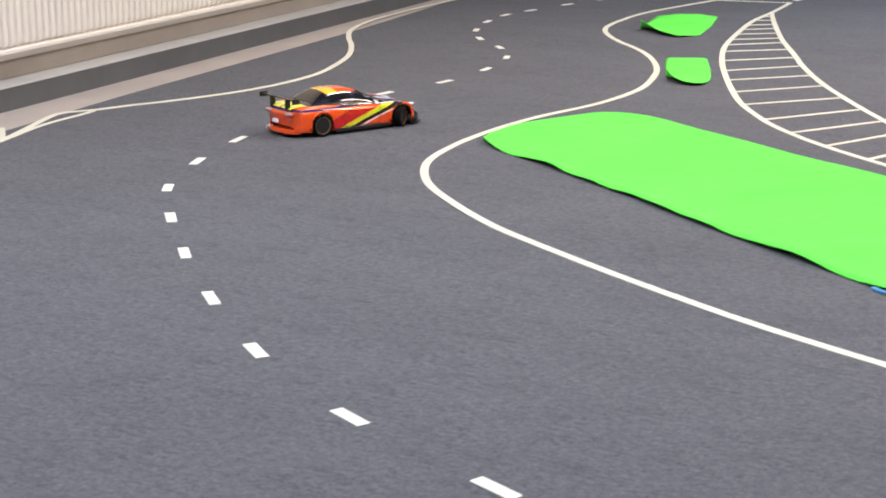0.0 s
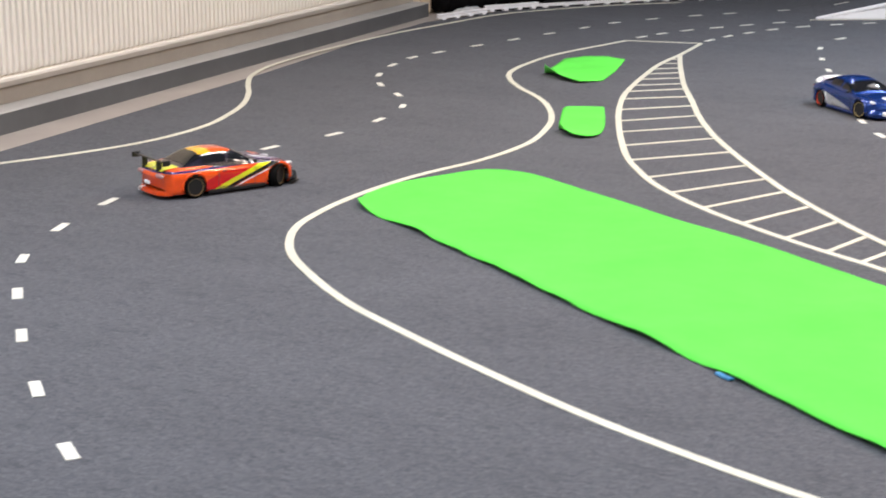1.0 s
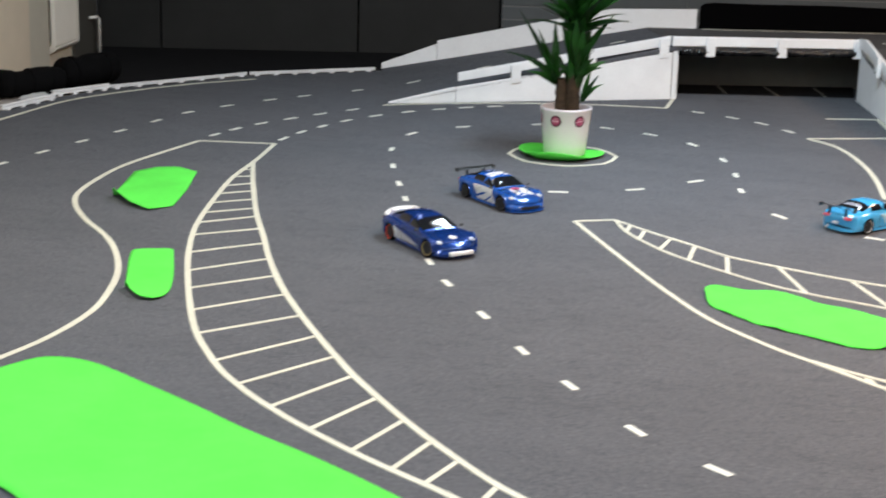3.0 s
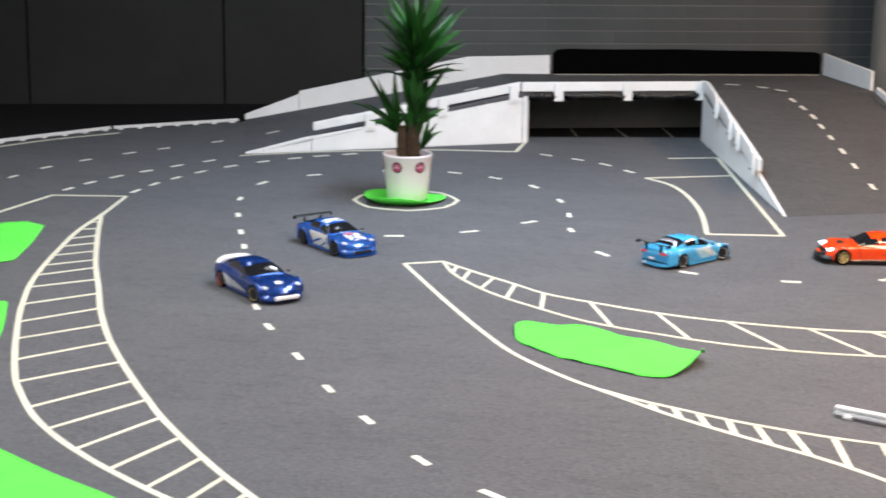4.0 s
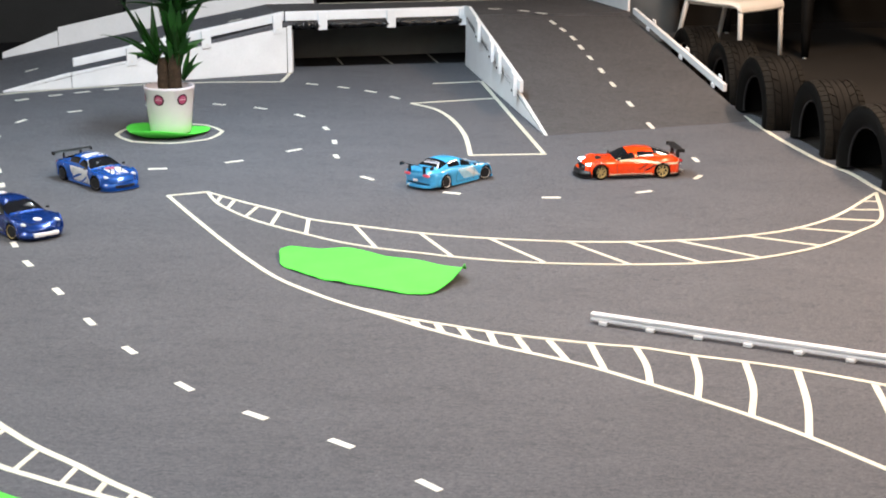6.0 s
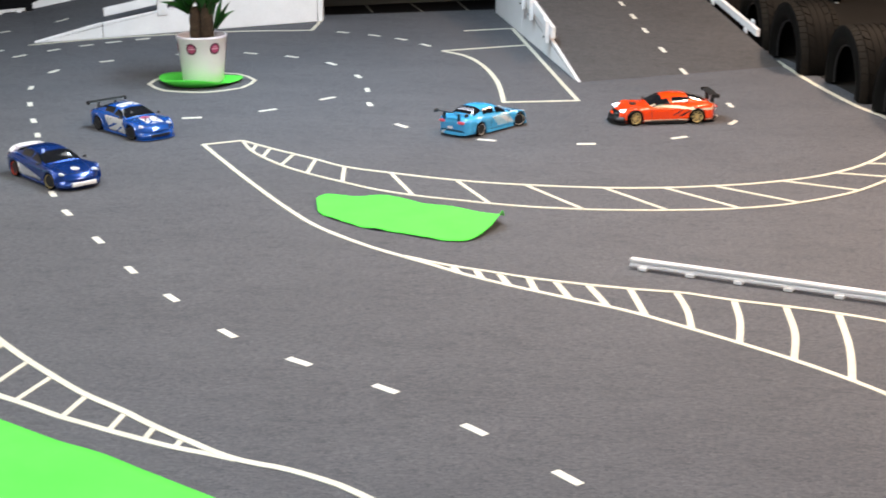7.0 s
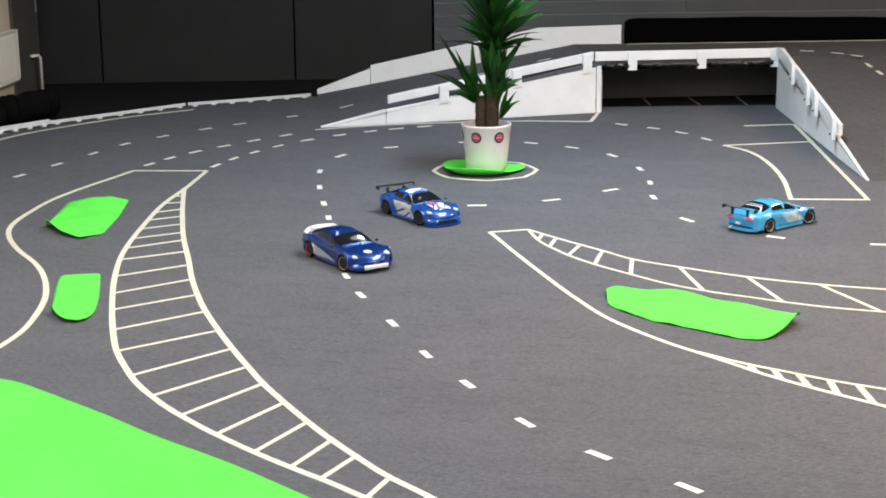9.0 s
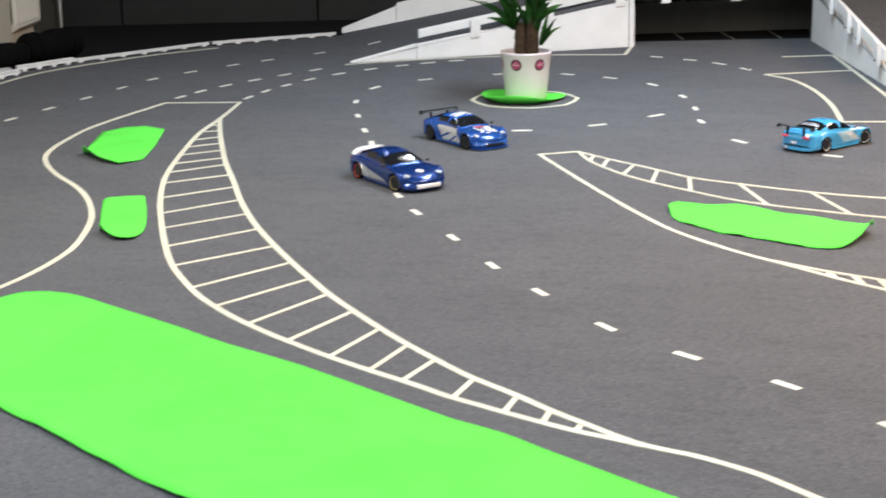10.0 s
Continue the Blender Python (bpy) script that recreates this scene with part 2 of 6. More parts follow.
LEAF = surface("yucca_leaf", (0.012, 0.066, 0.009), 0.42, spec=0.35, vary=0.25, scale=14, fine=120, bump=0.1, spread=0.45)
STICKER = surface("dark_sticker", (0.05, 0.012, 0.03), 0.35, vary=0.05)
PINK = surface("pink_print", (0.40, 0.06, 0.15), 0.35, vary=0.05)
STICKERBAR = surface("pale_print_bar", (0.66, 0.36, 0.46), 0.35, vary=0.05)
CHAIR = surface("chair_lacquer", (0.90, 0.86, 0.80), 0.4, vary=0.03, stain=0.04)
# even grey, much darker than the cream wall next to it
CORNER = surface("corner_grey", (0.060, 0.057, 0.050), 0.6, vary=0.08, scale=5, stain=0.15)
COLUMN = surface("column_paint", (0.20, 0.195, 0.190), 0.6, vary=0.05, scale=4, stain=0.1)
WORN = surface("worn_tread", (0.0038, 0.0035, 0.0031), 0.65, spec=0.10, vary=0.4, scale=9, fine=130, bump=0.3, stain=0.6)
TABLEWOOD = surface("black_stained_wood", (0.0025, 0.0024, 0.0023), 0.7, spec=0.12, vary=0.3, scale=14)
# wall colour darkened by the shadow that lies behind the chair
SHADEWALL = surface("shaded_wall", (0.011, 0.0098, 0.0084), 0.7, spec=0.2, vary=0.08, scale=5, fine=120, bump=0.2, stain=0.2)
# almost no albedo: the unlit end of the hall as a colour
UNLIT = surface("unlit_black", (0.0018, 0.0018, 0.002), 0.95, vary=0.2, spec=0.0)
BUNDLE = surface("black_fabric", (0.003, 0.003, 0.0035), 0.9, spec=0.08, vary=0.3, scale=12, bump=0.4)
GLASS = livery("tinted_window", (0.008, 0.009, 0.012), rough=0.04, coat=0.3)
TRIM = surface("black_trim", (0.010, 0.010, 0.011), 0.4, vary=0.1)
SILVER = surface("silver_rim", (0.66, 0.66, 0.65), 0.3, metal=0.35, vary=0.05)
BRONZE = surface("bronze_rim", (0.26, 0.165, 0.08), 0.35, metal=0.4, vary=0.05)
DARKRIM = surface("dark_rim", (0.10, 0.10, 0.105), 0.3, metal=0.4, vary=0.05)
GOLD = surface("gold_rim", (0.60, 0.47, 0.22), 0.3, metal=0.4, vary=0.05)
REDRIM = surface("red_rim", (0.72, 0.06, 0.02), 0.35, vary=0.05)
WHITEPAINT = surface("white_plate", (0.75, 0.75, 0.76), 0.35, vary=0.04)
LENS = surface("clear_lens", (0.60, 0.63, 0.66), 0.1, vary=0.03, coat=0.5)
REDLENS = surface("red_lens", (0.42, 0.02, 0.03), 0.15, vary=0.05, coat=0.5)
BLUEBIT = surface("blue_tape", (0.05, 0.25, 0.5), 0.5, vary=0.05)
STEEL = surface("white_pipe", (0.72, 0.70, 0.67), 0.35, vary=0.03)
CREAMPIPE = surface("cream_pipe", (0.78, 0.69, 0.55), 0.4, vary=0.03, stain=0.05)
LAMPGLOW = glow("lamp_diffuser", (1.0, 0.97, 0.93), 4.0)
HEADGLOW = glow("headlight_glow", (0.72, 0.84, 1.0), 9.0)
CLEARBAG = surface("clear_film", (0.45, 0.46, 0.48), 0.15, vary=0.2, scale=40)


# ---- building helpers ----
def part(name, bm, material, parent=None, label="", smooth=False):
    """Links a bmesh as one mesh object, under a thing or part where one is given."""
    me = bpy.data.meshes.new(name)
    bm.normal_update()
    bm.to_mesh(me)
    bm.free()
    for mat in material if isinstance(material, (list, tuple)) else (material,):
        me.materials.append(mat)
    if smooth:
        for p in me.polygons:
            p.use_smooth = True
    ob = new(name, me)
    if parent is not None:
        ob.parent = parent
    return tagged(ob, label) if label else ob


def thing(name, m=None, label="", category="", group="", kind=""):
    ob = new(name)
    ob.empty_display_size = 0.1
    if m is not None:
        ob.matrix_world = m
    return tagged(ob, label, category, group, kind)


def box_bm(x0, y0, z0, x1, y1, z1, bevel=0.0, bm=None, segments=2):
    own = bmesh.new()
    bmesh.ops.create_cube(own, size=1.0)
    for v in own.verts:
        v.co = Vector((x0 + (v.co.x + 0.5) * (x1 - x0), y0 + (v.co.y + 0.5) * (y1 - y0), z0 + (v.co.z + 0.5) * (z1 - z0)))
    if bevel:
        bmesh.ops.bevel(own, geom=own.edges[:], offset=bevel, segments=segments, affect="EDGES", profile=0.6)
    if bm is None:
        return own
    me = bpy.data.meshes.new("tmp")
    own.to_mesh(me)
    own.free()
    bm.from_mesh(me)
    bpy.data.meshes.remove(me)
    return bm


def prism(outline, low, high, bevel=0.0):
    """A slab on the flat outline [(x, y)], from z low to z high (numbers, or functions of x, y)."""
    bm = bmesh.new()
    f0 = low if callable(low) else (lambda x, y: low)
    f1 = high if callable(high) else (lambda x, y: high)
    bottom = [bm.verts.new((x, y, f0(x, y))) for x, y in outline]
    top = [bm.verts.new((x, y, f1(x, y))) for x, y in outline]
    bm.faces.new(bottom[::-1])
    bm.faces.new(top)
    for i in range(len(outline)):
        j = (i + 1) % len(outline)
        bm.faces.new((bottom[i], bottom[j], top[j], top[i]))
    bmesh.ops.recalc_face_normals(bm, faces=bm.faces[:])
    if bevel:
        bmesh.ops.bevel(bm, geom=bm.edges[:], offset=bevel, segments=2, affect="EDGES")
    return bm


def board(a, b, profile, thick, bevel=0.003, back=False):
    """An upright board on the floor line a to b. profile: its outline as (metres along, z)."""
    a, b = Vector((*a, 0)), Vector((*b, 0))
    along = (b - a).normalized()
    out = Vector((along.y, -along.x, 0)) * (-1 if back else 1)
    bm = bmesh.new()
    near = [bm.verts.new(a + along * u + Vector((0, 0, z))) for u, z in profile]
    far = [bm.verts.new(a + along * u + Vector((0, 0, z)) - out * thick) for u, z in profile]
    bm.faces.new(near)
    bm.faces.new(far[::-1])
    for i in range(len(profile)):
        j = (i + 1) % len(profile)
        bm.faces.new((near[j], near[i], far[i], far[j]))
    bmesh.ops.recalc_face_normals(bm, faces=bm.faces[:])
    if bevel:
        bmesh.ops.bevel(bm, geom=bm.edges[:], offset=bevel, segments=1, affect="EDGES")
    return bm


def spline(points, step=0.05, closed=False):
    """Evenly spaced points on a smooth curve through the given ones."""
    p = [Vector((*q, 0)) if len(q) == 2 else Vector(q) for q in points]
    n = len(p)
    dense = []
    for i in range(n if closed else n - 1):
        a, b, c, d = (p[(i - 1) % n] if closed or i else p[0] * 2 - p[1]), p[i], p[(i + 1) % n], (p[(i + 2) % n] if closed or i + 2 < n else p[-1] * 2 - p[-2])
        for k in range(16):
            s = k / 16
            dense.append(0.5 * (2 * b + (c - a) * s + (2 * a - 5 * b + 4 * c - d) * s * s + (3 * b - 3 * c + d - a) * s ** 3))
    dense.append(p[0].copy() if closed else p[-1].copy())
    out, carry = [dense[0]], 0.0
    for u, v in zip(dense, dense[1:]):
        gap = (v - u).length
        while gap > 1e-9 and carry + gap >= step:
            u = u.lerp(v, (step - carry) / gap)
            out.append(u)
            gap, carry = (v - u).length, 0.0
        carry += gap
    if (out[-1] - dense[-1]).length > 0.2 * step:
        out.append(dense[-1])
    return out


def ribbon(points, width, low=0.0008, high=0.0028, wave=0.0006, seed=0):
    """A strip of tape laid along the points."""
    bm = bmesh.new()
    rows = []
    n = len(points)
    for i, q in enumerate(points):
        ahead = (points[min(i + 1, n - 1)] - points[max(i - 1, 0)]).normalized()
        side = Vector((-ahead.y, ahead.x, 0))
        w = width * (1 + 0.05 * noise.noise(Vector((i * 0.37, seed * 3.1, 0.5))))
        z = high + wave * noise.noise(Vector((i * 0.21, seed * 1.7, 2.0)))
        rows.append([bm.verts.new(q + side * s * w / 2 + Vector((0, 0, h))) for s, h in ((1, low), (0.96, z), (-0.96, z), (-1, low))])
    for a, b in zip(rows, rows[1:]):
        for k in range(3):
            bm.faces.new((a[k], a[k + 1], b[k + 1], b[k]))
    bm.faces.new(rows[0])
    bm.faces.new(rows[-1][::-1])
    bmesh.ops.recalc_face_normals(bm, faces=bm.faces[:])
    return bm


def tube(points, radius, sides=10, bm=None, caps=True):
    """A round bar along the points; radius: a number or one for each point."""
    bm = bm or bmesh.new()
    rings = []
    n = len(points)
    for i, q in enumerate(points):
        ahead = (Vector(points[min(i + 1, n - 1)]) - Vector(points[max(i - 1, 0)])).normalized()
        side = ahead.orthogonal().normalized() if abs(ahead.z) > 0.9 else ahead.cross(Vector((0, 0, 1))).normalized()
        above = side.cross(ahead)
        r = radius[i] if isinstance(radius, (list, tuple)) else radius
        rings.append([bm.verts.new(Vector(q) + r * (math.cos(t) * side + math.sin(t) * above)) for t in (2 * math.pi * k / sides for k in range(sides))])
    for a, b in zip(rings, rings[1:]):
        for k in range(sides):
            bm.faces.new((a[k], a[(k + 1) % sides], b[(k + 1) % sides], b[k]))
    if caps:
        bm.faces.new(rings[0][::-1])
        bm.faces.new(rings[-1])
    bmesh.ops.recalc_face_normals(bm, faces=bm.faces[:])
    return bm


def lathe(profile, sides=40, axis="Z", bm=None, arc=2 * math.pi, start=0.0):
    """The profile [(radius, height)] turned about an axis."""
    bm = bm or bmesh.new()
    full = arc > 6.28
    count = sides if full else sides + 1
    rings = []
    for r, h in profile:
        ring = []
        for k in range(count):
            t = start + arc * k / sides
            c, s = r * math.cos(t), r * math.sin(t)
            ring.append(bm.verts.new((c, s, h) if axis == "Z" else (c, h, s)))
        rings.append(ring)
    for a, b in zip(rings, rings[1:]):
        for k in range(sides if full else sides):
            j = (k + 1) % count if full else k + 1
            bm.faces.new((a[k], a[j], b[j], b[k]))
    bmesh.ops.remove_doubles(bm, verts=bm.verts[:], dist=1e-5)
    bmesh.ops.recalc_face_normals(bm, faces=bm.faces[:])
    return bm


# ---- floor ----
CARPET_EDGE = [(-3.56, -4.1), (-3.85, 1.0), (-4.05, 3.4), (-4.185, 4.4), (-4.285, 5.4), (-4.385, 6.4), (-4.51, 7.3), (-4.62, 8.0), (-4.68, 8.75), (-4.60, 9.3), (-4.46, 9.75),
               (-4.15, 10.2), (-3.75, 10.7), (-3.37, 11.02), (-3.0, 11.25), (-1.0, 11.6), (1.6, 11.9), (1.70, 10.2), (1.92, 9.35), (2.03, 8.70), (2.14, 8.12), (2.22, 7.84), (2.28, 7.46), (2.45, 6.6), (2.72, 5.0), (2.98, 2.0), (3.0, -4.1)]
tagged(part("ground", prism([(-9, -6), (9, -6), (9, 17), (-9, 17)], -0.2, -0.006), SCREED), "bare pale screed floor beneath the carpet", "floor", kind="structure")
tagged(part("floor", prism(CARPET_EDGE, -0.0055, 0.0), CARPET), "grey flecked needle-felt carpet of the race track", "carpet", kind="structure")
tagged(part("floor_2", prism([(-5.2, 9.42), (-4.66, 9.36), (-4.48, 9.79), (-4.17, 10.24), (-3.77, 10.74), (-3.39, 11.06), (-3.02, 11.29), (-2.4, 11.5), (-2.4, 12.5), (-5.2, 11.6)], -0.005, 0.002), BLACK_CARPET),
       "black carpet between the barrier and the dark partition", "carpet", kind="structure")
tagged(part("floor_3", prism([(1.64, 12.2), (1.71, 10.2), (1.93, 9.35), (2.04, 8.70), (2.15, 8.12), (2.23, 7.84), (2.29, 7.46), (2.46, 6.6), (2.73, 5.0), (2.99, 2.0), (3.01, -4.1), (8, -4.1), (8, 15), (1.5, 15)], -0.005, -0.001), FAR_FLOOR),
       "hall floor beyond the tyres, near black for the shade there", "floor", kind="structure")
tagged(part("trim", ribbon(spline([(1.838, 9.36), (1.928, 8.69), (2.038, 8.12), (2.128, 7.84), (2.19, 7.46), (2.37, 6.6), (2.65, 5.0)], 0.1), 0.028, 0.0004, 0.0020), TAPE), "pale tape along the carpet's edge", "floor tape", kind="structure")

# ---- left wall ----
W0 = Vector((-4.40, 4.0, 0))
WD = Vector((-0.0936, 0.9956, 0)).normalized()
WALLM = Matrix(((WD.x, -WD.y, 0, W0.x), (WD.y, WD.x, 0, W0.y), (0, 0, 1, 0), (0, 0, 0, 1)))


def on_wall(y):
    """Metres along the left wall for a world y."""
    return (y - 4.0) / WD.y


def wall_part(name, bm, material, label="", category="", kind="structure", parent=None, smooth=False):
    ob = part(name, bm, material, parent, smooth=smooth)
    if parent is None:
        ob.matrix_world = WALLM
        tagged(ob, label, category, kind=kind)
    return ob


SA, SB = -9.0, on_wall(11.35)
wall_part("wall_west", box_bm(SA, 0.07, -0.1, SB, 0.3, CEIL), WALL, "cream painted wall behind the radiators", "wall")
wall_part("baseboard", box_bm(SA, -0.045, -0.01, on_wall(9.1), 0.085, 0.0735, 0.004), PLINTH, "dark grey plinth along the cream wall", "plinth")
bm = bmesh.new()
prof = [(-0.047, 0.0735), (-0.047, 0.0755), (-0.040, 0.0785), (0.02, 0.0805), (0.07, 0.081), (0.07, 0.0735)]
ends = [[bm.verts.new((s, y, z)) for y, z in prof] for s in (SA, on_wall(9.1))]
for k in range(len(prof)):
    bm.faces.new((ends[0][k], ends[0][(k + 1) % 6], ends[1][(k + 1) % 6], ends[1][k]))
bm.faces.new(ends[0][::-1])
bm.faces.new(ends[1])
bmesh.ops.recalc_face_normals(bm, faces=bm.faces[:])
wall_part("trim_2", bm, LEDGE, "pale rounded ledge on top of the plinth", "ledge")
# thin strip that carries the shade under the radiator as a tan colour
wall_part("trim_4", box_bm(SA, 0.058, 0.0815, on_wall(9.1), 0.0695, 0.175, 0.002), SHADETAN, "strip of wall below the radiator, tan for the shade there", "wall strip")
wall_part("trim_3", box_bm(on_wall(1.0), 0.03, 0.645, on_wall(9.2), 0.069, 0.69, 0.008), WALL, "cream window sill over the pipe", "sill")


def radiator(s0, s1, z0, z1, pitch=0.04):
    """A fluted panel radiator hung on the left wall."""
    rad = thing("radiator", WALLM, "white enamelled panel radiator with vertical flutes", "radiator", kind="structure")
    bm = bmesh.new()
    n = int((s1 - s0) / pitch)
    cols = []
    for i in range(n):
        s = s0 + i * pitch
        cols += [(s, 0.030), (s + 0.20 * pitch, 0.002), (s + 0.34 * pitch, 0.0), (s + 0.60 * pitch, 0.0), (s + 0.74 * pitch, 0.002), (s + 0.92 * pitch, 0.030)]
    rows = [[bm.verts.new((s, y + ins, z)) for s, y in cols] for z, ins in ((z0, 0.018), (z0 + 0.012, 0.002), (z0 + 0.03, 0.0), (z1 - 0.03, 0.0), (z1, 0.015))]
    for a, b in zip(rows, rows[1:]):
        for k in range(len(cols) - 1):
            bm.faces.new((a[k], a[k + 1], b[k + 1], b[k]))
    part("front_panel", bm, RADIATOR, rad)
    part("back_panel", box_bm(s0, 0.050, z0 + 0.004, s1, 0.062, z1 - 0.004, 0.003), RADIATOR, rad)
    bm = bmesh.new()
    lip = [(0.001, z0 - 0.001), (-0.001, z0 - 0.005), (0.0, z0 - 0.016), (0.006, z0 - 0.021), (0.036, z0 - 0.044), (0.05, z0 - 0.044), (0.05, z0 + 0.002), (0.02, z0 + 0.002)]
    sides = [[bm.verts.new((s, y, z)) for y, z in lip] for s in (s0, s1)]
    for k in range(len(lip)):
        bm.faces.new((sides[0][k], sides[0][(k + 1) % 8], sides[1][(k + 1) % 8], sides[1][k]))
    bm.faces.new(sides[0][::-1])
    bm.faces.new(sides[1])
    bmesh.ops.recalc_face_normals(bm, faces=bm.faces[:])
    part("bottom_rail", bm, RADIATOR, rad)
    part("top_grille", box_bm(s0 - 0.003, 0.0, z1, s1 + 0.003, 0.056, z1 + 0.012, 0.003), RADIATOR, rad)
    part("end_cap", box_bm(s1, -0.001, z0, s1 + 0.008, 0.056, z1 + 0.010, 0.003), RADIATOR, rad)
    return rad


radiator(on_wall(1.5), on_wall(9.12), 0.195, 0.548)
radiator(on_wall(10.34), on_wall(10.80), 0.165, 0.495)
pipe = thing("heating_pipe", WALLM, "white heating pipe running above the radiator", "pipe", kind="structure")
part("pipe", tube([(on_wall(1.0), 0.02, 0.585), (on_wall(5.0), 0.02, 0.585), (on_wall(9.28), 0.02, 0.585)], 0.022, 18), CREAMPIPE, pipe, smooth=True)
part("end_cap", tube([(on_wall(9.27), 0.02, 0.585), (on_wall(9.33), 0.02, 0.585)], 0.027, 14), TRIM, pipe)
wall_part("wall_pier", box_bm(on_wall(9.24), 0.002, 0.0, on_wall(9.88), 0.08, CEIL, 0.006), WALL, "cream wall pier beside the radiator", "wall")
wall_part("wall_pier_3", box_bm(on_wall(9.885), 0.03, 0.0, on_wall(10.30), 0.08, CEIL, 0.004), SHADECREAM, "recessed strip of wall beside the pier, greyed for weaker light", "wall")
wall_part("wall_pier_2", box_bm(on_wall(10.85), 0.045, 0.0, on_wall(11.33), 0.08, CEIL, 0.006), CORNER, "dark grey strip of wall by the corner", "wall")
riser = thing("riser_pipe", WALLM, "thin white riser pipe in the corner", "pipe", kind="structure")
part("pipe", tube([(on_wall(11.14), 0.035, 0.27), (on_wall(11.21), 0.005, 0.27), (on_wall(11.24), 0.0, 0.25), (on_wall(11.24), 0.0, 0.0)], 0.012, 10), STEEL, riser, smooth=True)

# ---- back wall: dark partition, grey blocks ----
P0 = Vector((-5.25, 11.587, 0))
PD = Vector((0.9687, 0.2480, 0)).normalized()
PARTM = Matrix(((PD.x, -PD.y, 0, P0.x), (PD.y, PD.x, 0, P0.y), (0, 0, 1, 0), (0, 0, 0, 1)))
partition = thing("wall_north", PARTM, "dark grey partition of tall smooth panels", "partition", kind="structure")
edges = [0.0, 0.47, 1.93, 2.985]
for a, b in zip(edges, edges[1:]):
    part("panel", box_bm(a + 0.006, 0.0, 0.0, b - 0.006, 0.05, CEIL, 0.006), PARTITION, partition)
part("backing", box_bm(0, 0.052, 0, 3.0, 0.2, CEIL), BLACKBOARD, partition)
blocks = thing("wall_north_2", PARTM, "grey painted wall of long concrete blocks", "wall", kind="structure")
part("mortar", box_bm(3.0, 0.0055, 0, 7.55, 0.3, CEIL), MORTAR, blocks)
BH = 0.0985
for row in range(28):
    n_cut = 3 if row % 2 else 2
    cuts = [3.004] + [3.004 + 4.546 * (k + (0.27 if row % 2 else 0.61)) / n_cut for k in range(n_cut)] + [7.55]
    for a, b in zip(cuts, cuts[1:]):
        course = part("block_course", box_bm(a, 0.0, 0.0, b - 0.003, 0.074, BH - 0.0075, 0.003, segments=1), BLOCK, blocks)
        course.location = (0, 0.0015 * random.random(), 0.18 + row * BH)
part("wall_foot", box_bm(3.0, 0.004, 0, 7.55, 0.074, 0.178), BLOCK, blocks)

# ---- walls that close the hall ----
tagged(part("wall_south", box_bm(-6, -4.3, -0.1, 8.2, -4.1, CEIL), WALL), "plain cream wall closing the hall", "wall", kind="structure")
# the east wall gets its darkness from its colour, in place of shade
tagged(part("wall_east", box_bm(7.0, -4.1, -0.1, 7.2, 14.6, CEIL), UNLIT), "plain wall closing the hall, coloured black for its shade", "wall", kind="structure")
side = thing("wall_north_3", pose(1.75, 12.89, 0, 0, 0, 13.05), "brownish-grey wall behind the chair, darkened for its shade", "wall", kind="structure")
part("wall", box_bm(0.0, 0.0, -0.1, 5.5, 0.2, CEIL), SHADEWALL, side)
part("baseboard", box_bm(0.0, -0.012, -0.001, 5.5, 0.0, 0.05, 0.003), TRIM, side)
tagged(part("ceiling", box_bm(-6.2, -4.3, CEIL, 8.2, 14.6, CEIL + 0.15), CEILING), "plain grey ceiling", "ceiling", kind="structure")
col = thing("column", pose(1.645, 12.62, 0), "round grey painted column behind the track", "column", kind="structure")
part("shaft", lathe([(0.2, 0.0), (0.2, CEIL)], 40), COLUMN, col, smooth=True)
part("foot_ring", lathe([(0.2, 0.0), (0.212, 0.0), (0.212, 0.05), (0.2, 0.056)], 40), COLUMN, col)


def ceiling_light(x, y):
    lt = thing("ceiling_light", pose(x, y, CEIL), "white rectangular ceiling light with a lit diffuser", "ceiling light", "ceiling lights of the hall")
    bm = box_bm(-0.28, -0.74, -0.06, 0.28, -0.71, 0.0)
    for q in ((-0.28, 0.71, 0.28, 0.74), (-0.28, -0.71, -0.255, 0.71), (0.255, -0.71, 0.28, 0.71)):
        box_bm(q[0], q[1], -0.06, q[2], q[3], 0.0, bm=bm)
    part("housing", bm, WHITEPAINT, lt)
    part("diffuser", box_bm(-0.254, -0.709, -0.05, 0.254, 0.709, -0.04), LAMPGLOW, lt)


for lx, ly, watts, tint in LAMP_ROWS:
    ceiling_light(lx, ly)

# ---- markings on the carpet ----
def tape_line(points, width, label, step=0.05, seed=0, closed=False, kind="structure"):
    return tagged(part("lane_line", ribbon(spline(points, step, closed), width, seed=seed), TAPE), label, "floor tape", kind=kind)


def straight(a, b, n=4):
    a, b = Vector((*a, 0)), Vector((*b, 0))
    return [a.lerp(b, k / n) for k in range(n + 1)]


tape_line([(-0.53, 2.445), (-0.90, 2.572), (-1.30, 2.75), (-1.67, 2.957), (-2.035, 3.184), (-2.185, 3.296), (-2.334, 3.43), (-2.482, 3.583), (-2.584, 3.74), (-2.648, 3.895), (-2.681, 4.1), (-2.69, 4.31), (-2.682, 4.49), (-2.655, 4.7),
           (-2.578, 5.03), (-2.56, 5.35), (-2.6, 5.6), (-2.68, 5.88), (-2.81, 6.16), (-2.95, 6.38), (-3.13, 6.6), (-3.28, 6.83), (-3.37, 7.05), (-3.41, 7.35), (-3.41, 7.75), (-3.29, 8.42)], 0.025,
          "cream tape line winding round the large green mat", seed=1)
tagged(part("lane_line", ribbon(straight((-3.295, 8.425), (-2.885, 8.485)), 0.022, seed=2), TAPE), "short cream tape line closing the lane island", "floor tape", kind="structure")

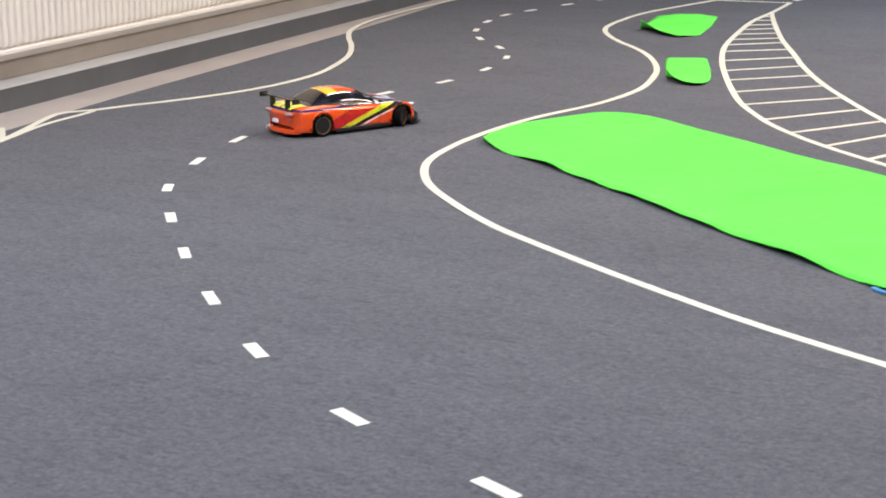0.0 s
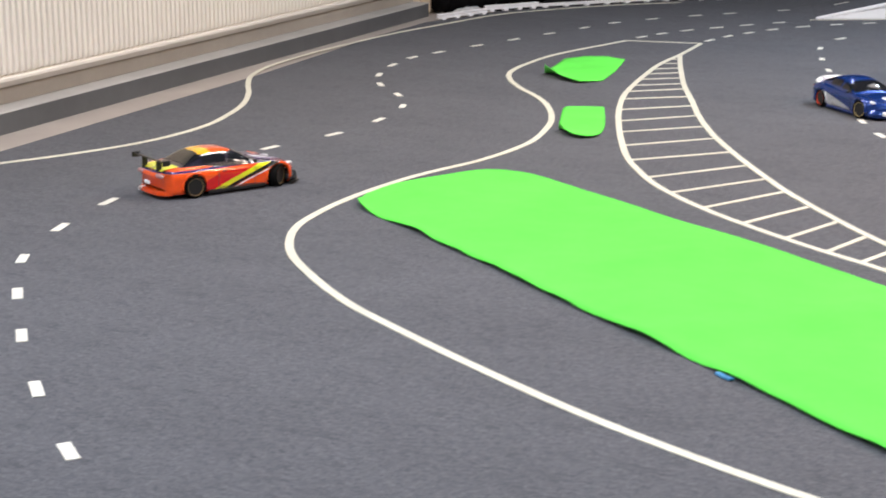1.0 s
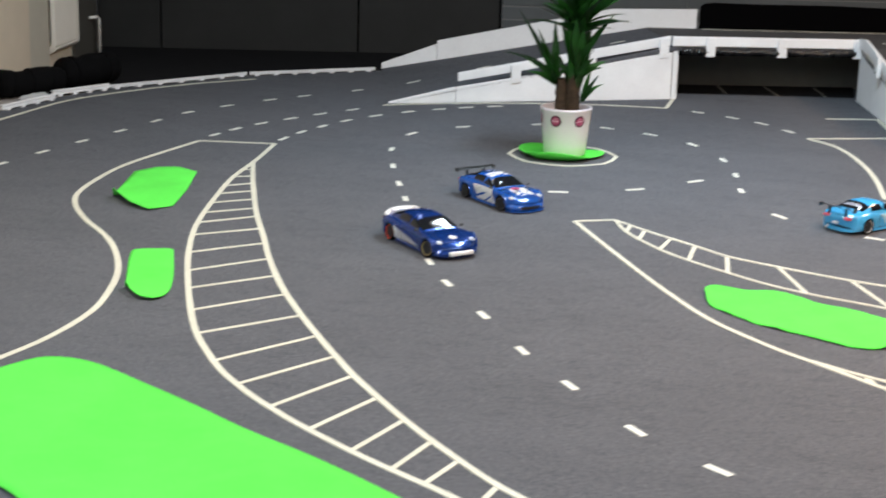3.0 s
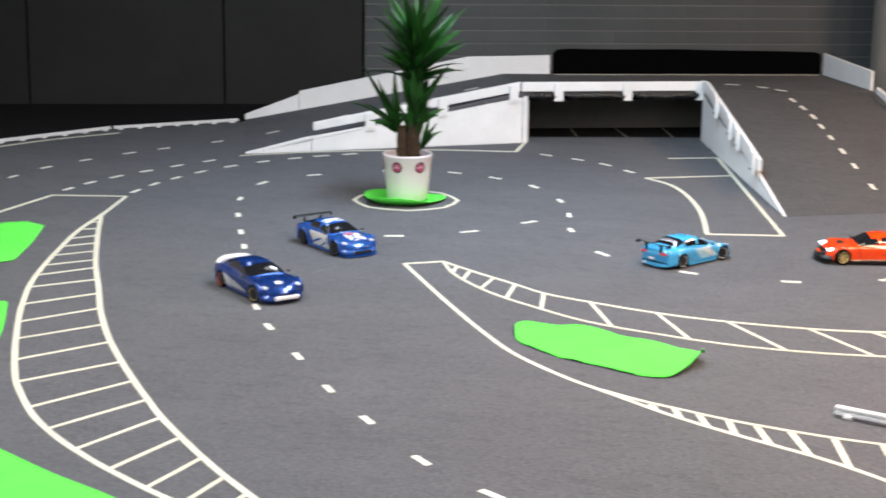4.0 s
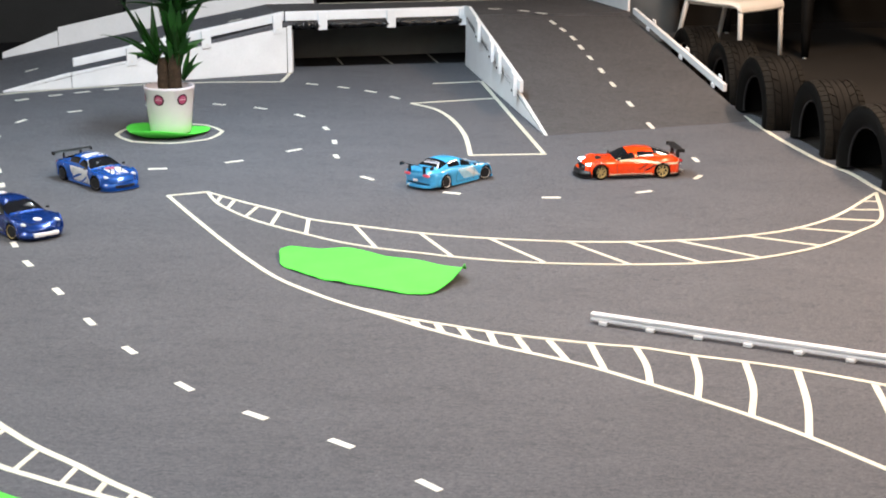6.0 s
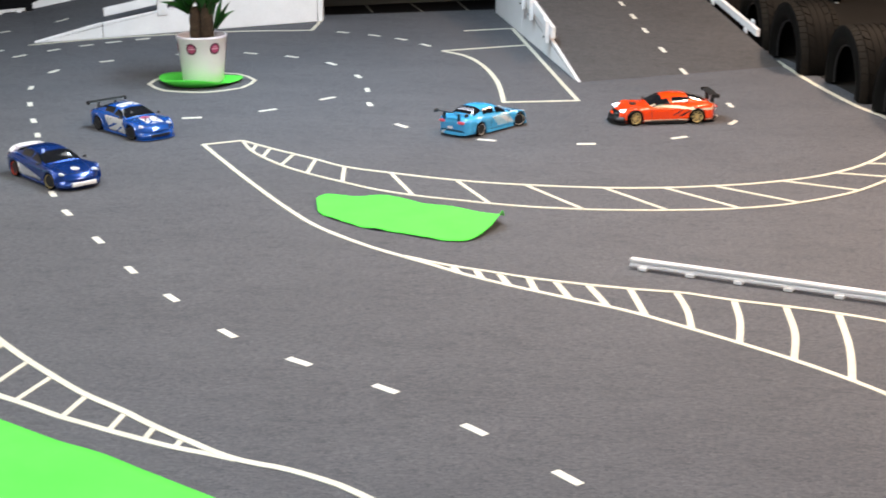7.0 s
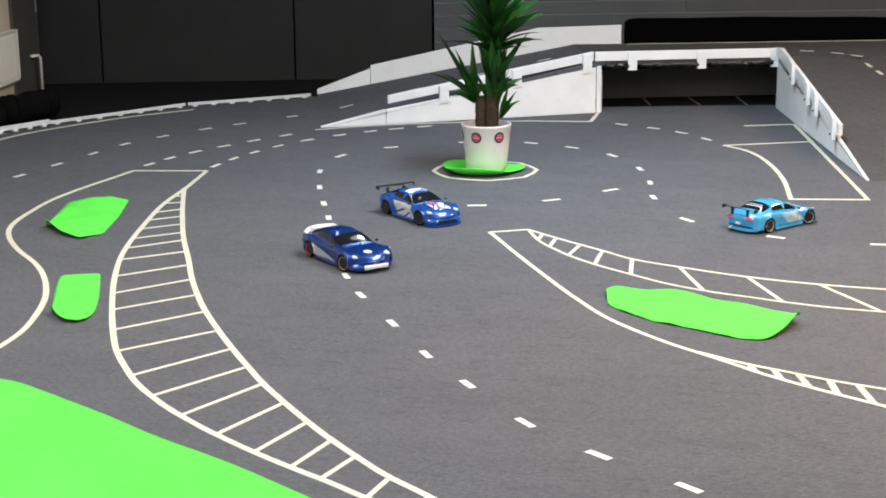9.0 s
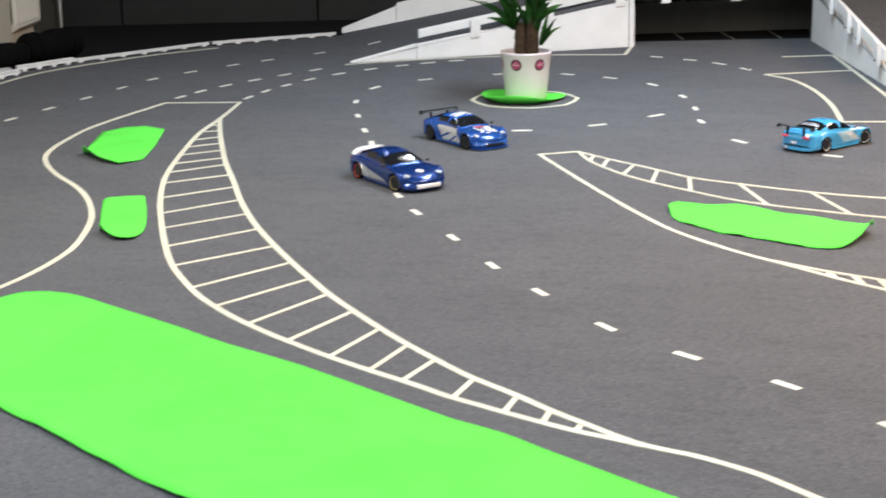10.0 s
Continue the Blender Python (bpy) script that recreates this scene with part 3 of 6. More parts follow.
ladder = thing("ladder_marking", None, "curved ladder of cream tape between two lanes", "floor tape", kind="structure")
LEFT = [(-2.885, 8.485), (-2.842, 8.02), (-2.818, 7.6), (-2.745, 7.13), (-2.675, 6.76), (-2.605, 6.48), (-2.495, 6.14), (-2.365, 5.795), (-2.243, 5.495), (-2.13, 5.245), (-2.015, 5.045), (-1.91, 4.885), (-1.77, 4.72), (-1.64, 4.592), (-1.522, 4.487), (-1.36, 4.358), (-1.195, 4.24), (-1.05, 4.142), (-0.953, 4.07),
        (-0.855, 4.012), (-0.774, 3.963), (-0.61, 3.873), (-0.483, 3.82), (-0.415, 3.787)]
RIGHT = [(-2.845, 8.0), (-2.74, 7.68), (-2.64, 7.39), (-2.48, 6.95), (-2.32, 6.56), (-2.18, 6.21), (-2.02, 5.86), (-1.86, 5.56), (-1.71, 5.3), (-1.6, 5.12), (-1.5, 4.96), (-1.35, 4.75), (-1.19, 4.54), (-1.04, 4.363),
         (-0.915, 4.226), (-0.775, 4.102), (-0.677, 4.006), (-0.56, 3.905), (-0.46, 3.82), (-0.385, 3.775), (-0.31, 3.747), (-0.24, 3.71), (-0.142, 3.645), (-0.082, 3.589), (0.0, 3.51), (0.16, 3.35), (0.3, 3.13)]
part("tape_edge", ribbon(spline(LEFT), 0.024, seed=3), TAPE, ladder)
part("tape_edge", ribbon(spline(RIGHT), 0.024, 0.0012, 0.0034, seed=4), TAPE, ladder)
RUNGS = [((-2.83, 7.81), (-2.79, 7.82)), ((-2.81, 7.64), (-2.73, 7.68)), ((-2.79, 7.43), (-2.68, 7.53)), ((-2.765, 7.26), (-2.63, 7.37)), ((-2.73, 7.08), (-2.57, 7.21)), ((-2.695, 6.89), (-2.51, 7.04)), ((-2.655, 6.71), (-2.46, 6.89)), ((-2.605, 6.5), (-2.37, 6.69)), ((-2.52, 6.23), (-2.28, 6.46)), ((-2.428, 5.973), (-2.19, 6.23)),
         ((-2.343, 5.741), (-2.09, 6.0)), ((-2.236, 5.482), (-1.98, 5.77)), ((-2.124, 5.232), (-1.85, 5.53)), ((-1.974, 4.972), (-1.73, 5.32)), ((-1.828, 4.782), (-1.61, 5.13)), ((-1.668, 4.622), (-1.5, 4.97)), ((-1.504, 4.472), (-1.38, 4.79)), ((-1.345, 4.347), (-1.26, 4.62)), ((-1.205, 4.247), (-1.145, 4.475)), ((-1.098, 4.172), (-1.04, 4.363)),
         ((-0.936, 4.062), (-0.905, 4.216)), ((-0.787, 3.970), (-0.77, 4.09)), ((-0.680, 3.912), (-0.67, 3.995)), ((-0.591, 3.866), (-0.58, 3.92))]
for i, (a, b) in enumerate(RUNGS):
    part("rung", ribbon(straight(a, b), 0.018, 0.0004, 0.0022, seed=20 + i), TAPE, ladder)

hatch = thing("hatched_marking", None, "long curved hatched marking of cream tape", "floor tape", kind="structure")
UPPER = [(-1.105, 7.255), (-0.937, 7.337), (-0.76, 7.16), (-0.56, 6.98), (-0.41, 6.84), (-0.19, 6.73), (0.07, 6.62), (0.33, 6.55), (0.66, 6.505), (0.92, 6.505), (1.15, 6.54), (1.37, 6.6), (1.63, 6.73), (1.87, 6.97), (2.155, 7.43)]
LOWER = [(-0.937, 7.337), (-0.88, 7.17), (-0.82, 7.05), (-0.69, 6.86), (-0.56, 6.72), (-0.4, 6.58), (-0.25, 6.46), (-0.09, 6.37), (0.09, 6.3), (0.22, 6.25), (0.42, 6.195), (0.64, 6.165), (0.89, 6.16), (1.18, 6.19), (1.44, 6.28),
         (1.69, 6.45), (1.9, 6.69), (2.06, 6.93), (2.155, 7.43)]
part("tape_edge", ribbon([Vector((-1.105, 7.255, 0)), Vector((-1.02, 7.296, 0)), Vector((-0.937, 7.337, 0))], 0.022, seed=5), TAPE, hatch)
part("tape_edge", ribbon(spline(UPPER[1:]), 0.018, seed=6), TAPE, hatch)
part("tape_edge", ribbon(spline(LOWER), 0.018, 0.0012, 0.0034, seed=7), TAPE, hatch)
for i, (a, b) in enumerate([((-0.86, 7.25), (-0.865, 7.13)), ((-0.79, 7.17), (-0.80, 7.01)), ((-0.67, 7.06), (-0.70, 6.87)), ((-0.56, 6.97), (-0.57, 6.74)), ((-0.42, 6.84), (-0.405, 6.58)), ((-0.21, 6.73), (-0.1, 6.38)),
                            ((0.07, 6.62), (0.21, 6.26)), ((0.36, 6.54), (0.57, 6.19)), ((0.68, 6.5), (0.91, 6.16)), ((0.93, 6.5), (1.19, 6.2)), ((1.14, 6.53), (1.44, 6.28)), ((1.43, 6.62), (1.72, 6.47)),
                            ((1.67, 6.76), (1.9, 6.69)), ((1.83, 6.93), (2.04, 6.9)), ((1.96, 7.1), (2.10, 7.1)), ((2.05, 7.26), (2.13, 7.26))]):
    part("rung", ribbon(straight(a, b), 0.018, 0.0004, 0.0022, seed=50 + i), TAPE, hatch)

wedge = thing("hatched_marking", None, "widening hatched wedge of cream tape beside the low barrier", "floor tape", kind="structure")
NEAR = [(-1.105, 7.255), (-0.96, 6.94), (-0.78, 6.56), (-0.6, 6.2), (-0.44, 5.92), (-0.24, 5.68), (-0.09, 5.54), (0.02, 5.44), (0.14, 5.33), (0.31, 5.2), (0.48, 5.085), (0.609, 5.0), (0.714, 4.917), (0.846, 4.795), (0.978, 4.67),
        (1.118, 4.528), (1.257, 4.366), (1.42, 4.14), (1.6, 3.88), (1.8, 3.5)]
FAR = [(-0.09, 5.545), (0.06, 5.445), (0.21, 5.37), (0.35, 5.3), (0.48, 5.25), (0.62, 5.205), (0.75, 5.17), (0.86, 5.145), (1.01, 5.075), (1.17, 5.015), (1.32, 4.95), (1.47, 4.87), (1.57, 4.81), (1.8, 4.67), (2.1, 4.45)]
part("tape_edge", ribbon(spline(NEAR), 0.021, seed=8), TAPE, wedge)
part("tape_edge", ribbon(spline(FAR), 0.018, 0.0012, 0.0034, seed=9), TAPE, wedge)
for i, (a, b) in enumerate([((0.09, 5.42), (0.11, 5.35)), ((0.17, 5.385), (0.19, 5.3)), ((0.25, 5.345), (0.28, 5.23)), ((0.35, 5.3), (0.37, 5.165)), ((0.44, 5.265), (0.48, 5.09)), ((0.55, 5.22), (0.6, 5.01)),
                            ((0.686, 5.187), (0.715, 4.927))]):
    part("rung", ribbon(straight(a, b), 0.024, 0.0004, 0.0022, seed=80 + i), TAPE, wedge)
for i, (a, m, b) in enumerate([((0.836, 5.151), (0.853, 4.971), (0.848, 4.806)), ((1.016, 5.073), (1.008, 4.874), (0.979, 4.678)), ((1.174, 5.013), (1.161, 4.765), (1.12, 4.539)), ((1.329, 4.938), (1.303, 4.64), (1.257, 4.376)), ((1.545, 4.82), (1.52, 4.46), (1.445, 4.10)), ((1.72, 4.72), (1.69, 4.30), (1.61, 3.82))]):
    part("rung", ribbon(spline([a, m, b]), 0.023, 0.0004, 0.0022, seed=95 + i), TAPE, wedge)

bay = thing("bay_marking", None, "cream tape bay with one curved side", "floor tape", kind="structure")
part("tape_edge", ribbon(spline([(-0.09, 9.68), (0.06, 9.49), (0.165, 9.16), (0.24, 8.7), (0.272, 8.19)]), 0.026, seed=110), TAPE, bay)
for i, (a, b, w) in enumerate([((0.265, 8.195), (0.66, 8.24), 0.026), ((0.65, 8.235), (0.33, 10.5), 0.024), ((-0.09, 9.68), (0.42, 9.88), 0.026), ((0.34, 10.5), (0.02, 10.4), 0.026)]):
    part("tape_edge", ribbon(straight(a, b, 8), w, 0.0010, 0.003, seed=111 + i), TAPE, bay)

ring = thing("octagon_marking", None, "octagon of cream tape round the potted plant", "floor tape", kind="structure")
OC, OR = (-1.365, 8.72), 0.285
corners = [(OC[0] + (OR if k % 2 == 0 else OR * 0.962) * math.cos(t), OC[1] + (OR if k % 2 == 0 else OR * 0.962) * math.sin(t)) for k, t in enumerate(0.2 + math.pi * k / 8 for k in range(16))]
for k in range(8):
    run = [Vector((*corners[(2 * k + d) % 16], 0)) for d in range(3)]
    part("tape_edge", ribbon(run, 0.022, 0.0006 + 0.0003 * (k % 2), 0.0026 + 0.0003 * (k % 2), seed=120 + k), TAPE, ring)

tape_line([(-2.64, 9.88), (-2.32, 10.07), (-1.98, 10.22), (-1.46, 10.38), (-0.95, 10.43)], 0.02, "cream tape line along the foot of the ramp", seed=130)
tagged(part("lane_line", ribbon(straight((-0.955, 10.43), (-0.94, 10.8)), 0.024, 0.001, 0.003, seed=131), TAPE), "short cream tape line up to the ramp board", "floor tape", kind="structure")
tape_line([(-3.7, 2.3), (-3.86, 3.0), (-3.984, 3.544), (-4.027, 3.682), (-4.074, 3.804), (-4.111, 3.902), (-4.139, 4.0), (-4.125, 4.055), (-4.08, 4.11), (-4.03, 4.235), (-3.953, 4.396), (-3.866, 4.633), (-3.82, 4.878), (-3.823, 5.138), (-3.878, 5.375), (-3.978, 5.658), (-4.128, 5.938), (-4.278, 6.166), (-4.413, 6.418), (-4.508, 6.755), (-4.558, 7.18), (-4.581, 7.669), (-4.58, 8.2), (-4.53, 8.74), (-4.47, 9.29), (-4.33, 9.66), (-4.02, 10.18), (-3.68, 10.56)], 0.024, "cream tape line along the wall and the barrier", seed=132)
tape_line([(-3.68, 2.35), (-3.84, 3.0), (-3.965, 3.5), (-3.99, 3.60), (-4.022, 3.717), (-4.043, 3.808), (-4.054, 3.907), (-4.058, 4.013), (-4.066, 4.10)], 0.018, "second cream tape line beside the wall", seed=133)
tagged(part("lane_line", ribbon(straight((-4.127, 3.709), (-3.992, 3.565)), 0.022, 0.001, 0.003, seed=134), TAPE), "short cream tape rung beside the wall", "floor tape", kind="structure")

# ---- ramps and bridge ----
DECK = 0.345
T0, C0, D0, S0 = (-2.62, 9.95), (-0.94, 10.80), (0.22, 11.17), (0.67, 8.73)
FT, BL0, BR0, RC0, S1 = (-3.02, 11.35), (-1.22, 11.72), (1.07, 12.28), (1.36, 11.40), (1.85, 9.2)


def plane_z(a, b, c):
    """The height over x, y of the plane through three points."""
    a, b, c = Vector(a), Vector(b), Vector(c)
    n = (b - a).cross(c - a)
    return lambda x, y: a.z - (n.x * (x - a.x) + n.y * (y - a.y)) / n.z


z_left = plane_z((*T0, 0), (*FT, 0), (*C0, DECK))
z_right = plane_z((*S0, 0), (*S1, 0), (*D0, DECK))
bridge = thing("bridge", None, "white wooden race bridge with grey carpeted ramps", "bridge")
def toe(surface_z):
    return lambda x, y: max(surface_z(x, y), 0.0012)
part("ramp_surface", prism([T0, C0, BL0, FT], lambda x, y: max(z_left(x, y) - 0.03, 0.0004), toe(z_left)), CARPET, bridge, "grey carpet going up")
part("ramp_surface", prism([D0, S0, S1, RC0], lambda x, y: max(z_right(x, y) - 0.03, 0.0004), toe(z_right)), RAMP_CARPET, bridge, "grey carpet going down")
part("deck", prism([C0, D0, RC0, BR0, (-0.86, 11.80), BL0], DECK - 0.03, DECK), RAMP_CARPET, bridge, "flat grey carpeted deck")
part("beam", board(C0, D0, [(0.02, 0.285), (0.02, 0.315), (1.2, 0.315), (1.2, 0.285)], 0.06), BLACKBOARD, bridge)

foam_rng = random.Random(5)
for u0, u1 in ((0.04, 0.21), (0.285, 0.68), (0.755, 1.18)):
    n = 14
    way = (Vector(D0) - Vector(C0)).normalized()
    pts = [(C0[0] + way.x * u + 0.01 * way.y, C0[1] + way.y * u - 0.01 * way.x, 0.312 + foam_rng.uniform(-0.006, 0.006)) for u in (u0 + (u1 - u0) * k / n for k in range(n + 1))]
    part("foam_strip", tube(pts, [0.021 + foam_rng.uniform(-0.006, 0.005) for k in range(n + 1)], 9), FOAM, bridge, "torn black foam under the deck edge")

PL = 1.883
part("wedge_board", board(T0, C0, [(0.0, 0.0), (0.0, 0.012), (0.425, 0.100), (0.425, 0.0)], 0.018), BOARD, bridge)
part("side_board", board(T0, C0, [(0.429, 0.0), (0.429, 0.098), (PL - 0.02, 0.303), (PL - 0.02, 0.0)], 0.016), BOARD, bridge)
part("end_post", prism([(-0.955, 10.79), (-0.925, 10.80), (-0.922, 10.86), (-0.95, 10.855)], 0.0, 0.312, 0.002), BOARD, bridge)
part("rail", board((-2.628, 9.967), (-0.948, 10.817), [(0.445, 0.130), (0.445, 0.184), (PL - 0.03, 0.407), (PL - 0.03, 0.345)], 0.02), BOARD, bridge)
for u, low in ((0.815, 0.115), (1.31, 0.195), (1.80, 0.265)):
    z = 0.184 + (u - 0.445) * 0.157
    part("bracket", board((-2.616, 9.942), (-0.936, 10.792), [(u - 0.031, low), (u - 0.031, z - 0.010), (u + 0.031, z), (u + 0.031, low + 0.006)], 0.024, 0.002), BOARD, bridge)
    part("bolt", tube([(-2.612 + u * 0.892, 9.934 + u * 0.451, low + 0.03), (-2.616 + u * 0.892, 9.942 + u * 0.451, low + 0.03)], 0.006, 8), STEEL, bridge)
part("rail", board((-0.962, 10.782), (0.238, 11.165), [(0.0, 0.345), (0.0, 0.407), (1.268, 0.404), (1.268, 0.342)], 0.02), BOARD, bridge)
for u in (0.245, 0.715, 1.222):
    part("bracket", board((-0.955, 10.767), (0.245, 11.150), [(u - 0.030, 0.281), (u - 0.030, 0.402), (u + 0.030, 0.402), (u + 0.030, 0.281)], 0.03, 0.002), BOARD, bridge)

# the board beside the ramp that comes down towards the room
RL = (Vector(D0) - Vector(S0)).length
part("wedge_board", board(S0, D0, [(0.0, 0.0), (0.0, 0.003), (0.74, 0.125), (0.74, 0.0)], 0.018, back=True), BOARD, bridge)
part("side_board", board(S0, D0, [(0.744, 0.0), (0.744, 0.126), (1.55, 0.245), (1.55, 0.0)], 0.018, back=True), BOARD, bridge)
part("side_board", board(S0, D0, [(1.555, 0.0), (1.555, 0.246), (RL, 0.36), (RL, 0.0)], 0.018, back=True), BOARD, bridge)
part("rail", board((0.655, 8.727), (0.205, 11.167), [(0.60, 0.135), (0.60, 0.203), (2.30, 0.425), (RL + 0.02, 0.407), (RL + 0.02, 0.345), (2.28, 0.350)], 0.022, back=True), BOARD, bridge)
for u in (0.70, 1.16, 1.40, 1.86):
    z = 0.203 + (u - 0.60) * 0.1306
    part("bracket", board((0.632, 8.723), (0.182, 11.163), [(u - 0.04, z - 0.115), (u - 0.04, z + 0.012), (u + 0.04, z + 0.022), (u + 0.04, z - 0.105)], 0.022, 0.002, back=True), BOARD, bridge)
    part("bolt", tube([(0.627 - u * 0.1814, 8.72 + u * 0.9834, z - 0.085), (0.633 - u * 0.1814, 8.722 + u * 0.9834, z - 0.085)], 0.007, 8), TRIM, bridge)
part("bracket", board((1.855, 9.2), (1.36, 11.40), [(0.6, 0.0), (0.6, 0.07), (2.2, 0.31), (2.2, 0.0)], 0.016), UNDER, bridge)

# boards at the back of the bridge
part("back_board", board(FT, (-0.86, 11.80), [(0.0, 0.0), (0.0, 0.04), (0.385, 0.185), (0.385, 0.0)], 0.018), BOARD, bridge)
part("back_board", board(FT, (-0.86, 11.80), [(0.388, 0.0), (0.388, 0.208), (1.60, 0.464), (2.19, 0.479), (2.19, 0.0)], 0.018), BOARD, bridge)
part("back_board", board((-0.855, 11.80), (1.07, 12.28), [(0.0, 0.0), (0.0, 0.497), (0.03, 0.520), (0.10, 0.526), (0.45, 0.522), (0.9, 0.525), (1.3, 0.517), (1.7, 0.513), (1.93, 0.507), (1.965, 0.495), (1.975, 0.47), (1.975, 0.0)], 0.02), BLACKBOARD, bridge, "matt black board behind the deck")
part("back_board", board((1.075, 12.275), (1.36, 11.40), [(0.0, 0.3), (0.0, 0.50), (0.865, 0.475), (0.865, 0.3)], 0.02), BOARD, bridge)
part("tunnel_back", board((-1.2, 11.37), (0.5, 11.85), [(0.0, 0.0), (0.0, 0.313), (1.766, 0.313), (1.766, 0.0)], 0.02), UNDER, bridge)
# black sheet laid under the deck as the darkness on the tunnel's floor
part("tunnel_floor_shade", prism([(-0.93, 11.06), (0.22, 11.31), (0.215, 11.765), (-0.985, 11.425)], 0.0006, 0.002), BLACK_CARPET, bridge)
# cream tapes given the dull underside colour, to look dim in the tunnel's shade
for a, b in (((-0.62, 11.16), (-0.69, 11.48)), ((-0.28, 11.2), (-0.38, 11.56)), ((0.03, 11.26), (-0.05, 11.65))):
    part("dimmed_bay_tape", ribbon(straight(a, b), 0.016, 0.0022, 0.004), UNDER, bridge)
part("deck_tape", ribbon(straight((-0.83, 11.765), (1.05, 12.235), 8), 0.022, DECK + 0.0005, DECK + 0.0025), TAPE, bridge)

# the low guard beside the ramp that comes down
def guard(name, a, b, za, zb, feet, lift, label, category, group, tall=1.0):
    """A white plastic guard rail with a grooved face on small feet."""
    a, b = Vector((*a, za)), Vector((*b, zb))
    long = (b - a).length
    turn = (b - a).to_track_quat("X", "Z").to_matrix().to_4x4()
    g = thing(name, Matrix.Translation(a) @ turn, label, category, group)
    for z0, z1, t in ((lift, lift + 0.011 * tall, 0.011), (lift + 0.011 * tall, lift + 0.017 * tall, 0.005), (lift + 0.017 * tall, lift + 0.029 * tall, 0.011)):
        part("rail_strip", box_bm(0, -t, z0, long, t, z1, 0.0025, segments=1), RAIL, g)
    for k in range(feet):
        x = 0.05 + (long - 0.1) * k / max(feet - 1, 1)
        part("foot", box_bm(x - 0.016, -0.020, 0.0, x + 0.016, 0.013, lift + 0.004, 0.002, segments=1), RAIL, g)
    return g


BACK = "low white barriers round the track"
guard("barrier", (-4.655, 8.86), (-4.545, 9.34), 0.001, 0.001, 4, 0.008, "low white plastic barrier lying on the carpet by the wall", "barrier", BACK)
guard("barrier", (-4.60, 9.42), (-4.39, 9.80), 0.001, 0.001, 4, 0.012, "low white plastic barrier on small feet", "barrier", BACK)
guard("barrier", (-4.395, 9.81), (-3.775, 10.66), 0.001, 0.001, 7, 0.009, "low white plastic barrier on small feet", "barrier", BACK, 0.66)
guard("barrier", (-3.76, 10.672), (-3.03, 11.21), 0.001, 0.001, 7, 0.009, "low white plastic barrier on small feet", "barrier", BACK, 0.66)
guard("barrier", (0.705, 5.42), (1.72, 4.94), 0.001, 0.001, 7, 0.009, "low white plastic barrier standing on the open carpet", "barrier", BACK)
guard("barrier", (1.725, 4.937), (2.6, 4.52), 0.001, 0.001, 6, 0.009, "low white plastic barrier standing on the open carpet", "barrier", BACK)
ramp_rail = thing("guard_rail", None, "white wooden guard rail along the open side of the ramp", "guard rail")
part("rail", board((1.79, 9.70), (1.385, 11.39), [(0.0, 0.082), (0.0, 0.128), (1.70, 0.380), (1.70, 0.337)], 0.026), BOARD, ramp_rail)
for u in (0.15, 0.72, 1.36):
    z = 0.126 + u * 0.15
    part("bracket", board((1.766, 9.70), (1.361, 11.39), [(u - 0.024, z - 0.068), (u - 0.024, z - 0.045), (u + 0.024, z - 0.037), (u + 0.024, z - 0.060)], 0.011, 0.002), BOARD, ramp_rail)
    part("bracket", board((1.8085, 9.704), (1.4035, 11.394), [(u - 0.025, z - 0.052), (u - 0.025, z + 0.006), (u + 0.025, z + 0.014), (u + 0.025, z - 0.042)], 0.010, 0.002), BOARD, ramp_rail)

# ---- dashed lane lines ----
dash_mesh = None


def dashed(points, label, height=None, length=0.094, width=0.0265):
    """Dashes of white tape centred on the points, each turned along its line."""
    global dash_mesh
    line = thing("dashed_line", None, label, "floor tape", kind="structure")
    n = len(points)
    for i, (x, y) in enumerate(points):
        a, b = points[max(i - 1, 0)], points[min(i + 1, n - 1)]
        turn = math.atan2(b[1] - a[1], b[0] - a[0]) + random.uniform(-0.05, 0.05)
        if dash_mesh is None:
            ob = part("dash", box_bm(-length / 2, -width / 2, 0.0006, length / 2, width / 2, 0.0026, 0.0008, segments=1), DASH, line)
            dash_mesh = ob.data
        else:
            ob = new("dash", dash_mesh)
            ob.parent = line
        m = pose(x, y, 0) @ Matrix.Rotation(turn, 4, "Z")
        if height is not None:
            d = 0.05
            up = Vector((height(x - d, y) - height(x + d, y), height(x, y - d) - height(x, y + d), 2 * d)).normalized()
            m = Matrix.Translation((x, y, height(x, y) + 0.0015)) @ up.to_track_quat("Z", "Y").to_matrix().to_4x4()
            way = Vector((b[0] - a[0], b[1] - a[1], height(*b) - height(*a))).normalized()
            side = up.cross(way)
            m = Matrix.Translation((x, y, height(x, y) + 0.0012)) @ Matrix((way, side, up)).transposed().to_4x4()
        ob.matrix_basis = m @ Matrix.Diagonal((random.uniform(0.92, 1.08), random.uniform(0.94, 1.06), 1, 1))
    return line


dashed([(-1.41, 1.78), (-1.76, 1.94), (-2.1, 2.165), (-2.38, 2.415), (-2.65, 2.69), (-2.89, 2.96), (-3.105, 3.235), (-3.245, 3.565), (-3.33, 3.9), (-3.38, 4.215), (-3.41, 4.565), (-3.36, 4.88), (-3.29, 5.22), (-3.29, 5.575),
        (-3.36, 5.915), (-3.52, 6.18), (-3.73, 6.41), (-3.88, 6.675), (-3.98, 7.0), (-4.02, 7.29), (-3.99, 7.53), (-3.93, 7.87), (-3.86, 8.2), (-3.79, 8.54), (-3.72, 8.9), (-3.65, 9.22), (-3.515, 9.515), (-3.34, 9.815), (-3.185, 10.03), (-2.93, 10.37)],
       "white dashed lane line swinging past the wall")
